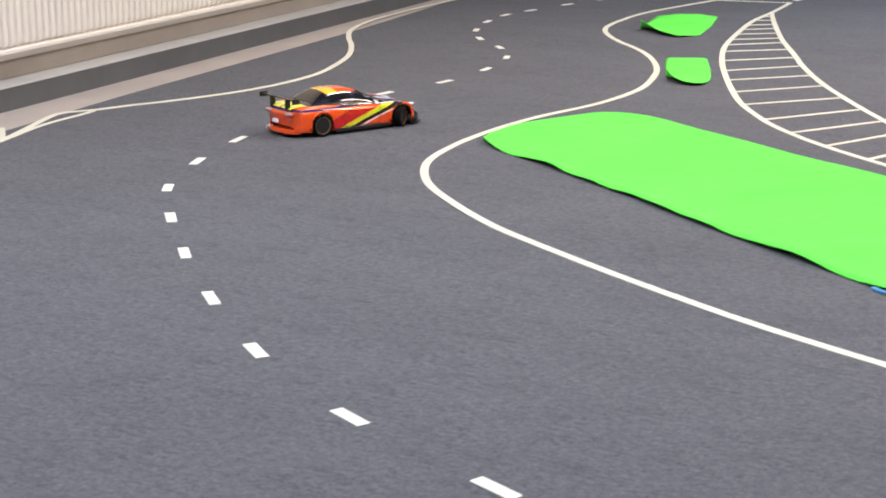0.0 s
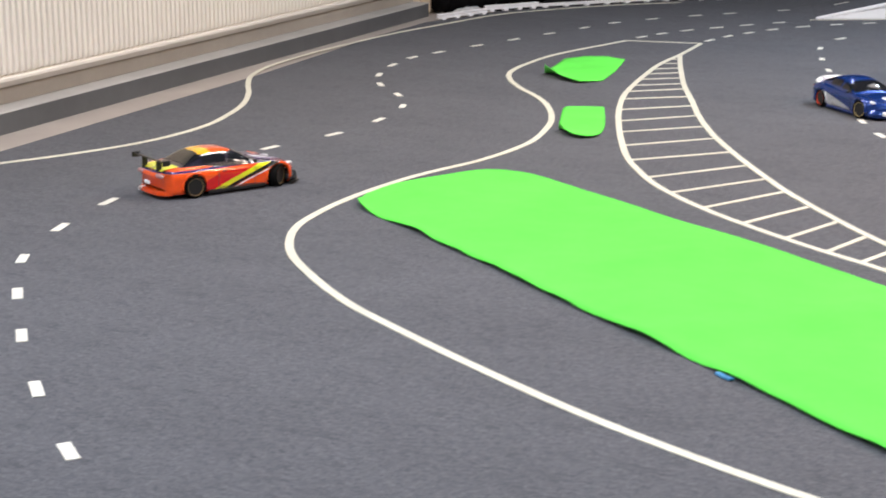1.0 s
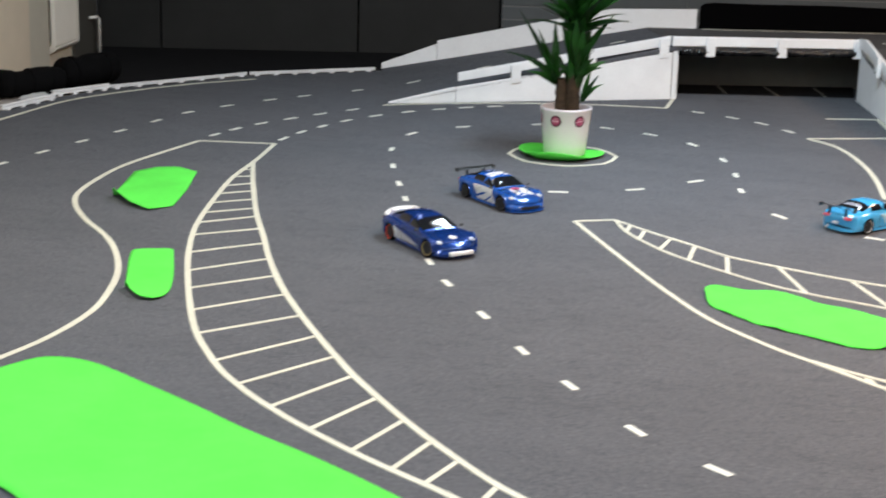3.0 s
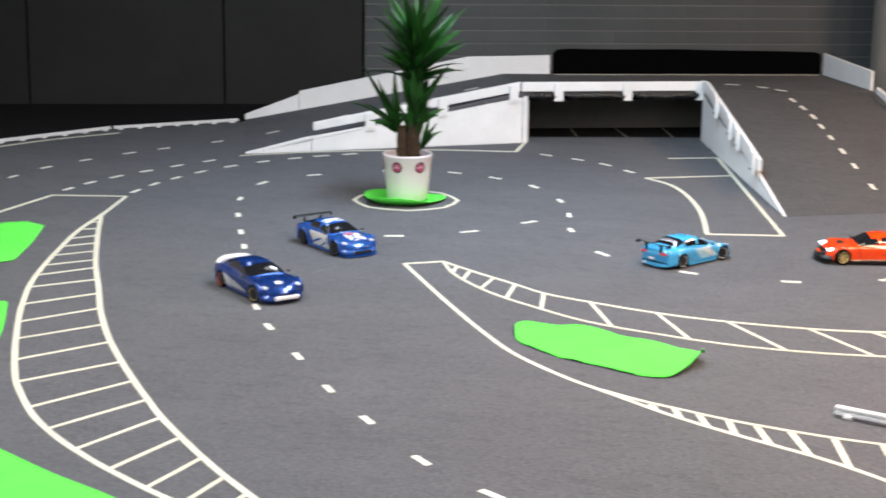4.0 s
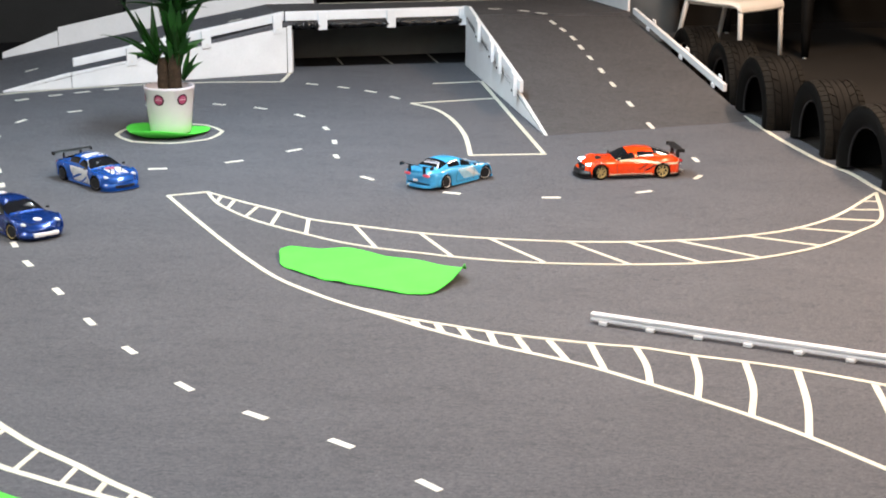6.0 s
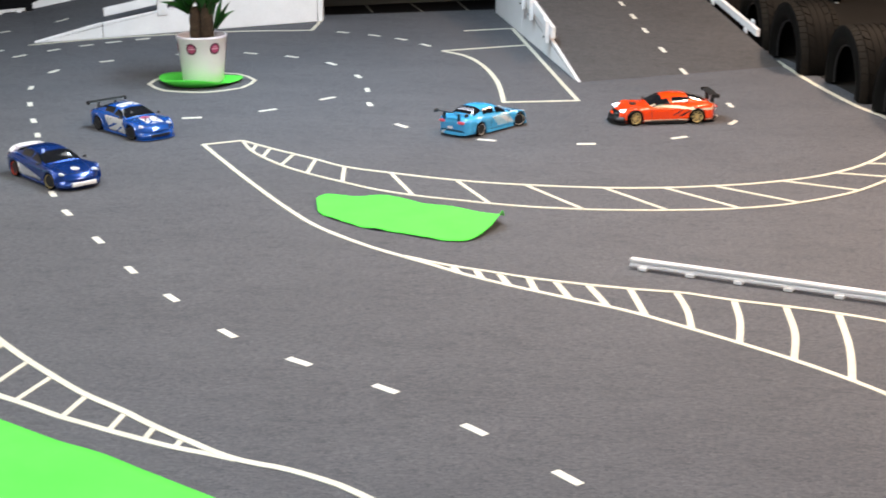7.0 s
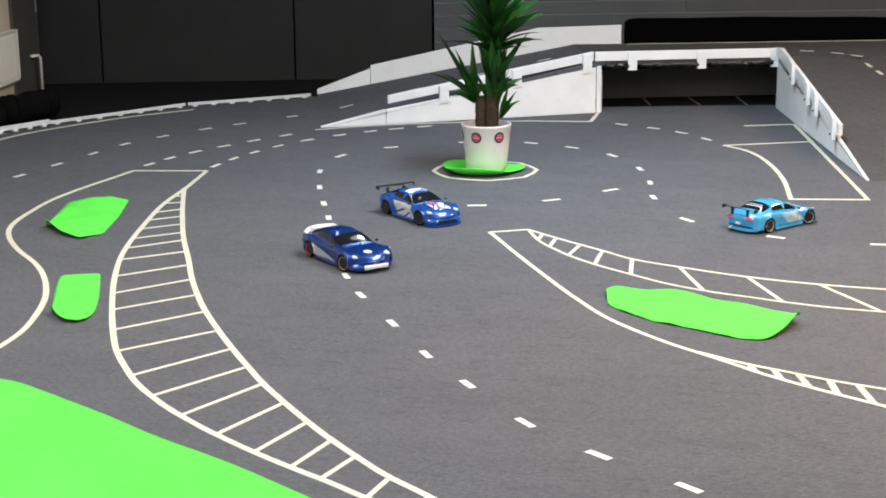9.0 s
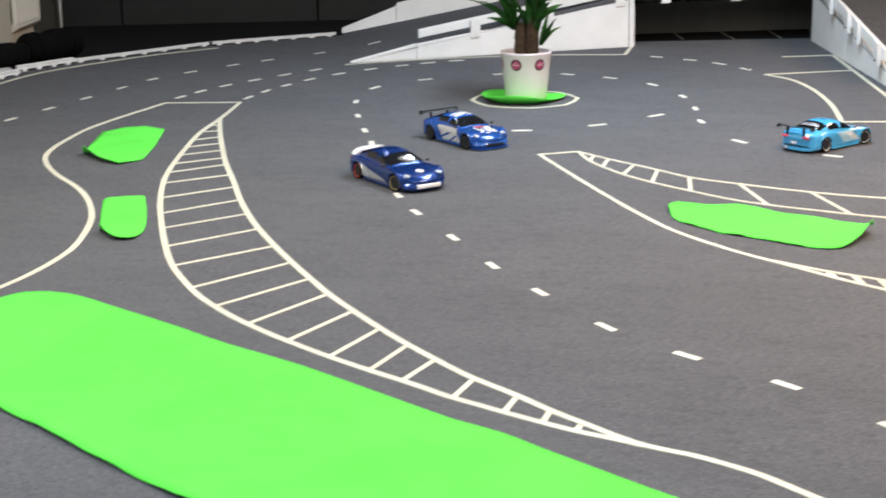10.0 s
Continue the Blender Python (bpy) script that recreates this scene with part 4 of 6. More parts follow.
dashed([(-2.62, 10.62), (-2.2, 10.86), (-1.78, 11.05), (-1.36, 11.22)], "white dashed lane line up the ramp", z_left)
dashed([(-3.27, 8.62), (-3.22, 8.82), (-3.14, 9.03), (-3.03, 9.24), (-2.91, 9.45), (-2.77, 9.66)], "white dashed lane line towards the ramp")
dashed([(-2.885, 8.64), (-2.85, 8.86), (-2.79, 9.07), (-2.71, 9.29), (-2.59, 9.51), (-2.44, 9.71), (-2.28, 9.87), (-2.14, 9.99), (-1.98, 10.1)], "white dashed lane line curving below the ramp")
dashed([(-1.62, 9.58), (-2.03, 9.34), (-2.26, 9.03), (-2.26, 8.56), (-2.15, 8.14), (-2.025, 7.75), (-1.92, 7.44), (-1.82, 7.1), (-1.73, 6.77), (-1.57, 6.38), (-1.44, 6.1), (-1.23, 5.73), (-1.03, 5.37), (-0.83, 5.07), (-0.59, 4.73), (-0.34, 4.49),
        (-0.07, 4.28), (0.185, 3.995), (0.42, 3.7), (0.66, 3.35), (0.9, 2.95)], "white dashed lane line down the middle of the track")
dashed([(-1.23, 9.6), (-0.97, 9.485), (-0.715, 9.265), (-0.53, 8.885), (-0.45, 8.51), (-0.41, 8.145), (-0.22, 7.65), (0.19, 7.355), (0.645, 7.28), (1.08, 7.41), (1.37, 7.73), (1.41, 8.13), (1.34, 8.52)], "white dashed lane line looping past the plant")
dashed([(1.269, 9.003), (1.187, 9.38), (1.115, 9.745), (1.065, 10.024), (1.012, 10.293), (0.967, 10.526), (0.928, 10.735), (0.87, 10.93), (0.81, 11.1)], "white dashed lane line down the ramp", z_right)
dashed([(0.74, 11.27), (0.62, 11.40), (0.42, 11.50), (0.1, 11.52), (-0.3, 11.40)], "white dashed lane line over the deck", lambda x, y: DECK)
dashed([(-1.68, 7.84), (-1.26, 7.82), (-0.91, 8.0), (-0.64, 8.29)], "white dashed lane line in front of the plant")
dashed([(-0.75, 10.35), (-0.54, 10.23), (-0.36, 10.09), (-0.2, 9.88)], "white dashed lane line out of the tunnel")

# ---- green felt mats ----
def even(points, n, sharp=False):
    """n + 1 points spaced evenly along a line through the points, smooth or with its corners kept."""
    if sharp:
        dense = [Vector((*a, 0)).lerp(Vector((*b, 0)), k / 40) for a, b in zip(points, points[1:]) for k in range(40)] + [Vector((*points[-1], 0))]
        gaps = np.cumsum([0] + [(b - a).length for a, b in zip(dense, dense[1:])])
        return [dense[int(np.argmin(abs(gaps - gaps[-1] * k / n)))] for k in range(n + 1)]
    dense = spline(points, 0.01)
    return [dense[round(k * (len(dense) - 1) / n)] for k in range(n + 1)]


def mat(label, near, far, n, m, lift, seed, sharp=False):
    """A loose sheet of felt between its near and far edge. lift(u, v): how far it stands off the carpet."""
    a, b = even(near, n, sharp), even(far, n, sharp)
    bm = bmesh.new()
    top, low = [], []
    for i in range(n + 1):
        row_t, row_l = [], []
        for j in range(m + 1):
            v = j / m
            q = a[i].lerp(b[i], v)
            z = 0.0012 + max(0.0, lift(i / n, v)) + 0.0007 * noise.noise(q * 9 + Vector((seed, 0, 0))) + 0.007 * max(0.0, 0.35 + noise.noise(q * 2.6 + Vector((0, seed, 0)))) * min(1.0, 6 * v * (1 - v))
            row_t.append(bm.verts.new((q.x, q.y, z + 0.0024)))
            row_l.append(bm.verts.new((q.x, q.y, z)))
        top.append(row_t)
        low.append(row_l)
    for i in range(n):
        for j in range(m):
            bm.faces.new((top[i][j], top[i + 1][j], top[i + 1][j + 1], top[i][j + 1]))
            bm.faces.new((low[i][j], low[i][j + 1], low[i + 1][j + 1], low[i + 1][j]))
        bm.faces.new((low[i][0], low[i + 1][0], top[i + 1][0], top[i][0]))
        bm.faces.new((top[i][m], top[i + 1][m], low[i + 1][m], low[i][m]))
    for j in range(m):
        bm.faces.new((top[0][j], top[0][j + 1], low[0][j + 1], low[0][j]))
        bm.faces.new((low[n][j], low[n][j + 1], top[n][j + 1], top[n][j]))
    bmesh.ops.remove_doubles(bm, verts=bm.verts[:], dist=1e-5)
    bmesh.ops.recalc_face_normals(bm, faces=bm.faces[:])
    return tagged(part("felt_mat", bm, FELT, smooth=True), label, "mat", "green felt mats on the track")


def wavy(u, v, seed, high=0.012, reach=0.12):
    edge = max(0.0, 1 - v / reach)
    return high * edge * edge * max(0.0, 0.55 + 1.3 * noise.noise(Vector((u * 14, seed, 0))))


mat("long bright green felt mat with a wavy loose edge", [(-2.652, 4.27), (-2.628, 4.21), (-2.565, 4.138), (-2.47, 4.068), (-2.33, 3.98), (-2.17, 3.86), (-1.96, 3.71), (-1.8, 3.585), (-1.58, 3.42), (-1.34, 3.25), (-1.17, 3.13), (-1.0, 3.0), (-0.89, 2.91), (-0.55, 2.66)],
    [(-2.67, 4.35), (-2.66, 4.53), (-2.585, 4.71), (-2.505, 4.84), (-2.38, 4.847), (-2.21, 4.772), (-1.94, 4.607), (-1.64, 4.398), (-1.32, 4.197), (-1.10, 4.040), (-0.91, 3.902), (-0.655, 3.730), (-0.395, 3.535), (-0.265, 3.440), (0.04, 3.205)], 110, 20,
    lambda u, v: wavy(u, v, 1.0) + 0.010 * max(0, 1 - math.hypot((u - 0.20) * 1.4, (v - 0.97) * 0.8) / 0.11) ** 1.3 + 0.007 * math.exp(-((u - 0.60 - 0.12 * v) / 0.03) ** 2) + 0.004 * math.exp(-((u - 0.38 - 0.1 * v) / 0.05) ** 2), 1)
mat("small six-sided green felt mat with a curled front corner", [(-3.19, 7.03), (-3.05, 6.89), (-2.94, 6.83), (-2.87, 6.95), (-2.93, 7.29), (-3.02, 7.66)], [(-3.20, 7.06), (-3.26, 7.35), (-3.31, 7.58), (-3.25, 7.71), (-3.15, 7.75), (-3.04, 7.68)], 40, 14,
    lambda u, v: 0.045 * max(0, 1 - u / 0.42) ** 1.5 * max(0, 1 - v * 1.6) + 0.004 * v * max(0, 1 - u * 2), 2, True)
mat("small oblong green felt mat with a rounded, curled front end", [(-2.56, 5.66), (-2.50, 5.58), (-2.44, 5.54), (-2.39, 5.57), (-2.40, 5.7), (-2.47, 5.92), (-2.59, 6.23)], [(-2.57, 5.69), (-2.62, 5.82), (-2.68, 5.98), (-2.74, 6.16), (-2.725, 6.21), (-2.61, 6.25)], 40, 12,
    lambda u, v: 0.035 * max(0, 1 - u / 0.4) ** 1.5 * max(0, 1 - v * 1.5), 3)
mat("long narrow green felt mat with an upturned pointed end", [(-0.465, 6.17), (-0.45, 6.10), (-0.38, 6.01), (-0.26, 5.9), (-0.11, 5.82), (0.04, 5.735), (0.145, 5.735), (0.21, 5.83), (0.262, 5.94)],
    [(-0.47, 6.2), (-0.48, 6.31), (-0.455, 6.385), (-0.39, 6.37), (-0.32, 6.35), (-0.22, 6.375), (-0.12, 6.31), (-0.05, 6.245), (0.07, 6.2), (0.18, 6.09), (0.235, 6.03), (0.268, 5.96)], 60, 14,
    lambda u, v: 0.055 * max(0, (u - 0.70) / 0.30) ** 2 * (1 - 0.4 * v) + 0.018 * max(0, 1 - u / 0.16) * v + wavy(u, v, 4.0, 0.006, 0.2), 4)
bm = bmesh.new()
rings = []
for j in range(9):
    r = 0.012 + 0.214 * j / 8
    ring = []
    for k in range(48):
        t = 2 * math.pi * k / 48
        rim = 1 + 0.06 * math.sin(3 * t + 0.5) + 0.04 * math.sin(5 * t)
        z = 0.004 + (max(0.0, j - 4.8) / 3.2) ** 2 * (0.008 + 0.007 * math.sin(3 * t + 0.8) + 0.034 * max(0.0, math.cos(t + 1.15)) ** 4 + 0.030 * max(0.0, math.cos(t + 2.1)) ** 4 + 0.014 * max(0.0, math.cos(t - 2.9)) ** 4)
        ring.append(bm.verts.new((-1.375 + r * rim * math.cos(t) * (0.97 - 0.04 * math.cos(t)), 8.715 + r * rim * math.sin(t), max(z, 0.004))))
    rings.append(ring)
bm.faces.new(rings[0])
for a, b in zip(rings, rings[1:]):
    for k in range(48):
        bm.faces.new((a[k], a[(k + 1) % 48], b[(k + 1) % 48], b[k]))
bmesh.ops.recalc_face_normals(bm, faces=bm.faces[:])
bmesh.ops.solidify(bm, geom=bm.faces[:], thickness=-0.003)
tagged(part("felt_mat", bm, FELT, smooth=True), "round green felt mat with a wavy rim beneath the plant pot", "mat", "green felt mats on the track")
tagged(part("tape_scrap", ribbon([Vector((-1.165, 3.118, 0)), Vector((-1.145, 3.10, 0)), Vector((-1.125, 3.09, 0))], 0.013, 0.002, 0.006), BLUEBIT), "small blue scrap of tape at the mat's edge", "tape")

# ---- potted yucca ----
PX, PY = -1.36, 8.735
plant = thing("potted_plant", pose(PX, PY, 0.0075), "green yucca plant in a white pot on the green mat", "potted plant")
part("pot", lathe([(0.0, 0.0), (0.104, 0.0), (0.110, 0.006), (0.1155, 0.06), (0.1247, 0.15), (0.1335, 0.236), (0.1365, 0.242), (0.1365, 0.252), (0.128, 0.254), (0.124, 0.246), (0.119, 0.20), (0.0, 0.198)], 56), POT, plant, "white tapered pot with a thin rim", smooth=True)
part("soil", lathe([(0.0, 0.212), (0.06, 0.214), (0.1195, 0.208), (0.119, 0.2)], 28), SOIL, plant)


def sticker(turn, z):
    """A round dark sticker with a pale pink print, bent round the pot."""
    def on(u, v, off):
        rad = 0.1094 + 0.102 * (z + v) + off
        a = turn + u / rad
        return (rad * math.cos(a), rad * math.sin(a), z + v)

    patch_of = None
    for name, mat_s, r, off in (("sticker", STICKER, 0.031, 0.0012), ("sticker_print", PINK, 0.0225, 0.0018)):
        bm = bmesh.new()
        centre = bm.verts.new(on(0, 0, off))
        loop = [bm.verts.new(on(r * math.cos(t), r * math.sin(t), off)) for t in (2 * math.pi * k / 20 for k in range(20))]
        for k in range(20):
            bm.faces.new((centre, loop[k], loop[(k + 1) % 20]))
        bmesh.ops.recalc_face_normals(bm, faces=bm.faces[:])
        ob = part(name, bm, mat_s, patch_of or plant)
        patch_of = patch_of or ob
    for v0, v1, half in ((-0.0035, 0.0035, 0.019), (0.009, 0.012, 0.011)):
        bm = bmesh.new()
        low = [bm.verts.new(on(half * (k - 3) / 3, v0, 0.0023)) for k in range(7)]
        top = [bm.verts.new(on(half * (k - 3) / 3, v1, 0.0023)) for k in range(7)]
        for k in range(6):
            bm.faces.new((low[k], low[k + 1], top[k + 1], top[k]))
        part("sticker_bar", bm, STICKERBAR, patch_of)


for turn in (-2.87, -1.86, -0.84, 0.2, 1.2, 2.3):
    sticker(turn, 0.192)


def stem(x, y, z0, z1, r, lean):
    n = 10
    pts = [(x + lean[0] * k / n + 0.0015 * math.sin(k * 1.7), y + lean[1] * k / n, z0 + (z1 - z0) * k / n) for k in range(n + 1)]
    part("trunk", tube(pts, [r * (1.06 - 0.12 * k / n + 0.05 * math.sin(k * 2.3)) for k in range(n + 1)], 12), BARK, plant, "rough brown trunk", smooth=True)


stem(0.032, 0.0, 0.205, 0.45, 0.036, (0.002, 0.0))
part("leaf_core", tube([(0.042, 0.0, 0.44), (0.045, 0.0, 0.6), (0.048, 0.0, 0.84)], [0.031, 0.026, 0.012], 12), LEAF, plant, smooth=True)
stem(-0.029, 0.008, 0.205, 0.40, 0.033, (-0.002, 0.0))


def leaf(base, heading, rise, long, droop, wide, twist=0.0):
    """A sword-shaped leaf: folded along its rib, arching over by droop, turned about its rib by twist."""
    bm = bmesh.new()
    n = 9
    q, angle = Vector(base), rise
    side = Vector((-math.sin(heading), math.cos(heading), 0))
    rows = []
    for k in range(n + 1):
        s = k / n
        way = Vector((math.cos(heading) * math.cos(angle), math.sin(heading) * math.cos(angle), math.sin(angle)))
        above = side.cross(way) * -1
        across, above = side * math.cos(twist) + above * math.sin(twist), above * math.cos(twist) - side * math.sin(twist)
        w = wide * (0.55 + 1.9 * s - 2.45 * s * s) if s < 0.45 else wide * 0.909 * (1 - (s - 0.45) / 0.55) ** 0.9
        w = max(w, 0.0006)
        rows.append([bm.verts.new(q + across * w * c + above * (abs(c) * 0.25 * w)) for c in (-0.5, 0.0, 0.5)])
        q = q + way * (long / n)
        angle -= droop / n * (0.4 + 1.2 * s)
    for a, b in zip(rows, rows[1:]):
        for j in (0, 1):
            bm.faces.new((a[j], a[j + 1], b[j + 1], b[j]))
    bmesh.ops.recalc_face_normals(bm, faces=bm.faces[:])
    return bm


def shoot(x, y, z, leaves):
    """Leaves from one bud: (sideways, towards the back, up, droop, width) of each tip from the bud."""
    for dx, dy, dz, droop, wide in leaves:
        out = math.hypot(dx, dy)
        part("leaf", leaf((x, y, z), math.atan2(dy, dx), math.atan2(dz, out) + droop * 0.42, math.hypot(out, dz) * (1 + 0.05 * droop), droop, wide * 1.3, leaf_rng.choice((-1, 1)) * leaf_rng.uniform(0.5, 1.1)), LEAF, plant, smooth=True)


leaf_rng = random.Random(11)
# the crown: low leaves stand out level, the upper ones rise steeply
for k in range(92):
    s = k / 91
    part("leaf", leaf((0.046 + leaf_rng.uniform(-0.014, 0.014), leaf_rng.uniform(-0.014, 0.014), 0.63 + 0.21 * s), k * 2.4 + leaf_rng.uniform(-0.3, 0.3), math.radians(leaf_rng.uniform(14, 44) + 36 * s ** 1.2), leaf_rng.uniform(0.20, 0.31) + 0.13 * s,
                      leaf_rng.uniform(0.1, 0.8) * (1.0 - 0.7 * s), leaf_rng.uniform(0.042, 0.062), leaf_rng.uniform(-0.9, 0.9)), LEAF, plant, smooth=True)
# broad leaves clasping the stem below it
for k in range(44):
    s = k / 43
    part("leaf", leaf((0.042 + 0.020 * math.cos(k * 2.4), 0.020 * math.sin(k * 2.4), 0.315 + 0.27 * s), k * 2.4, math.radians(leaf_rng.uniform(68, 86)), leaf_rng.uniform(0.17, 0.27), leaf_rng.uniform(-0.1, 0.3), leaf_rng.uniform(0.036, 0.052), leaf_rng.uniform(-0.9, 0.9)), LEAF, plant, smooth=True)
shoot(-0.066, 0.008, 0.385, [(-0.215, 0.02, 0.355, 0.15, 0.046), (-0.10, -0.05, 0.275, 0.1, 0.036), (-0.02, 0.03, 0.32, 0.1, 0.036), (-0.19, -0.03, 0.12, 0.7, 0.036), (-0.27, -0.16, 0.13, 0.8, 0.015), (-0.105, 0.04, 0.075, 0.6, 0.026),
                              (-0.06, -0.06, 0.21, 0.2, 0.032), (-0.13, 0.07, 0.22, 0.3, 0.034), (0.01, -0.05, 0.24, 0.2, 0.034), (-0.04, 0.10, 0.26, 0.2, 0.034), (-0.09, -0.02, 0.14, 0.3, 0.028)])
shoot(0.056, 0.0, 0.49, [(0.17, 0.03, 0.25, 0.15, 0.040), (0.105, -0.05, 0.15, 0.2, 0.034), (0.035, -0.03, 0.20, 0.1, 0.034), (0.075, 0.05, 0.06, 0.5, 0.026), (0.06, -0.08, 0.11, 0.3, 0.030), (0.09, 0.08, 0.16, 0.2, 0.032)])
shoot(0.082, -0.012, 0.285, [(0.045, 0.0, 0.18, 0.1, 0.028), (0.09, -0.02, 0.145, 0.3, 0.026), (0.115, 0.01, 0.085, 0.9, 0.026), (0.055, 0.03, 0.11, 0.3, 0.022), (0.07, -0.04, 0.07, 0.5, 0.020), (0.02, -0.03, 0.13, 0.1, 0.022)])
shoot(-0.066, 0.008, 0.365, [(0.08, -0.05, 0.10, 0.6, 0.038), (-0.13, 0.05, 0.09, 0.5, 0.038), (-0.11, -0.08, 0.06, 0.7, 0.036), (0.05, -0.10, 0.07, 0.6, 0.036), (-0.07, -0.05, 0.17, 0.3, 0.040), (-0.01, -0.12, 0.09, 0.5, 0.034), (-0.15, -0.03, 0.05, 0.8, 0.034)])
shoot(0.045, 0.0, 0.40, [(0.14, -0.06, 0.06, 0.8, 0.038), (-0.10, -0.09, 0.07, 0.7, 0.036), (0.16, 0.02, 0.09, 0.6, 0.038), (0.10, -0.08, 0.12, 0.4, 0.038), (0.04, -0.13, 0.04, 0.8, 0.034), (-0.04, -0.10, 0.10, 0.5, 0.036)])


# ---- half tyres along the carpet ----
def half_tyre(m, label):
    """A car tyre cut in half and stood on its cut faces: an arch with a grooved tread."""
    ty = thing("half_tyre", m, label, "tyre", "half tyres along the track")
    W, R, UP, CUT = 0.125, 0.300, 0.052, 0.178

    def stood(bm):
        """Lift the ring so that its two cut ends rest on the floor."""
        for v in bm.verts:
            v.co.z = max(v.co.z + UP, 0.0005)
        return bm

    side = [(0.187, -W * 0.74), (0.196, -W * 0.82), (0.226, -W * 1.0), (0.258, -W * 0.99), (0.279, -W * 0.92), (0.289, -W * 0.80)]
    other = [(r, -h) for r, h in side[::-1]]
    inner = [(0.192, W * 0.70), (0.238, W * 0.92), (0.266, W * 0.84), (0.276, 0.0), (0.266, -W * 0.84), (0.238, -W * 0.92), (0.192, -W * 0.70)]
    part("casing", stood(lathe(side + [(R - 0.007, -W * 0.72), (R - 0.0045, 0.0), (R - 0.007, W * 0.72)] + other + inner + side[:1], 52, "Y", arc=math.pi + 2 * CUT, start=-CUT)), RUBBER, ty, smooth=True)
    for h, half, count, skew, drop in ((-0.098, 0.020, 27, 0.010, 0.010), (-0.055, 0.0185, 15, 0.045, 0.002), (-0.0175, 0.0165, 1, 0.0, 0.0), (0.0175, 0.0165, 1, 0.0, 0.0), (0.055, 0.0185, 15, -0.045, 0.002), (0.098, 0.020, 27, -0.010, 0.010)):
        bm = bmesh.new()
        steps = 44 if count == 1 else 4 if count < 20 else 2
        whole = math.pi + 2 * CUT
        for k in range(count):
            t0, t1 = (-CUT, math.pi + CUT) if count == 1 else (whole * (k + 0.05) / count - CUT, whole * (k + 0.94) / count - CUT)
            rows = []
            for i in range(steps + 1):
                row = []
                for dh, r in ((-half, R - 0.012), (-half * 0.9, R - 0.001), (half * 0.9, R - 0.001), (half, R - 0.012)):
                    tt = t0 + (t1 - t0) * i / steps + skew * dh / half
                    rr = r - drop * max(0.0, (abs(h + dh) - 0.085) / 0.033)
                    row.append(bm.verts.new((rr * math.cos(tt), h + dh, rr * math.sin(tt))))
                rows.append(row)
            for a, b in zip(rows, rows[1:]):
                for j in range(3):
                    bm.faces.new((a[j], a[j + 1], b[j + 1], b[j]))
            bm.faces.new(rows[0])
            bm.faces.new(rows[-1][::-1])
        bmesh.ops.recalc_face_normals(bm, faces=bm.faces[:])
        part("tread", stood(bm), DUSTY if abs(h) > 0.09 else WORN, ty)
    for s in (-1, 1):
        part("bead", stood(lathe([(0.185, s * W * 0.76), (0.191, s * W * 0.81), (0.196, s * W * 0.75), (0.189, s * W * 0.70), (0.185, s * W * 0.76)], 40, "Y", arc=math.pi + 2 * CUT, start=-CUT)), TRIM, ty, smooth=True)
    return ty


first = None
for x, y, turn, size, wide in ((2.262, 7.73, 102, 1.04, 1.0), (2.142, 8.463, 96.5, 0.985, 0.98), (1.970, 9.225, 98, 1.01, 1.0), (1.875, 9.99, 97, 0.945, 0.88), (1.735, 10.70, 99, 0.92, 0.86)):
    m = pose(x, y, 0.0, 0, 0, turn) @ Matrix.Diagonal((size, wide, size, 1))
    if first is None:
        first = half_tyre(m, "black worn car tyre cut in half, standing as an arch")
    else:
        copy_thing(first, m)


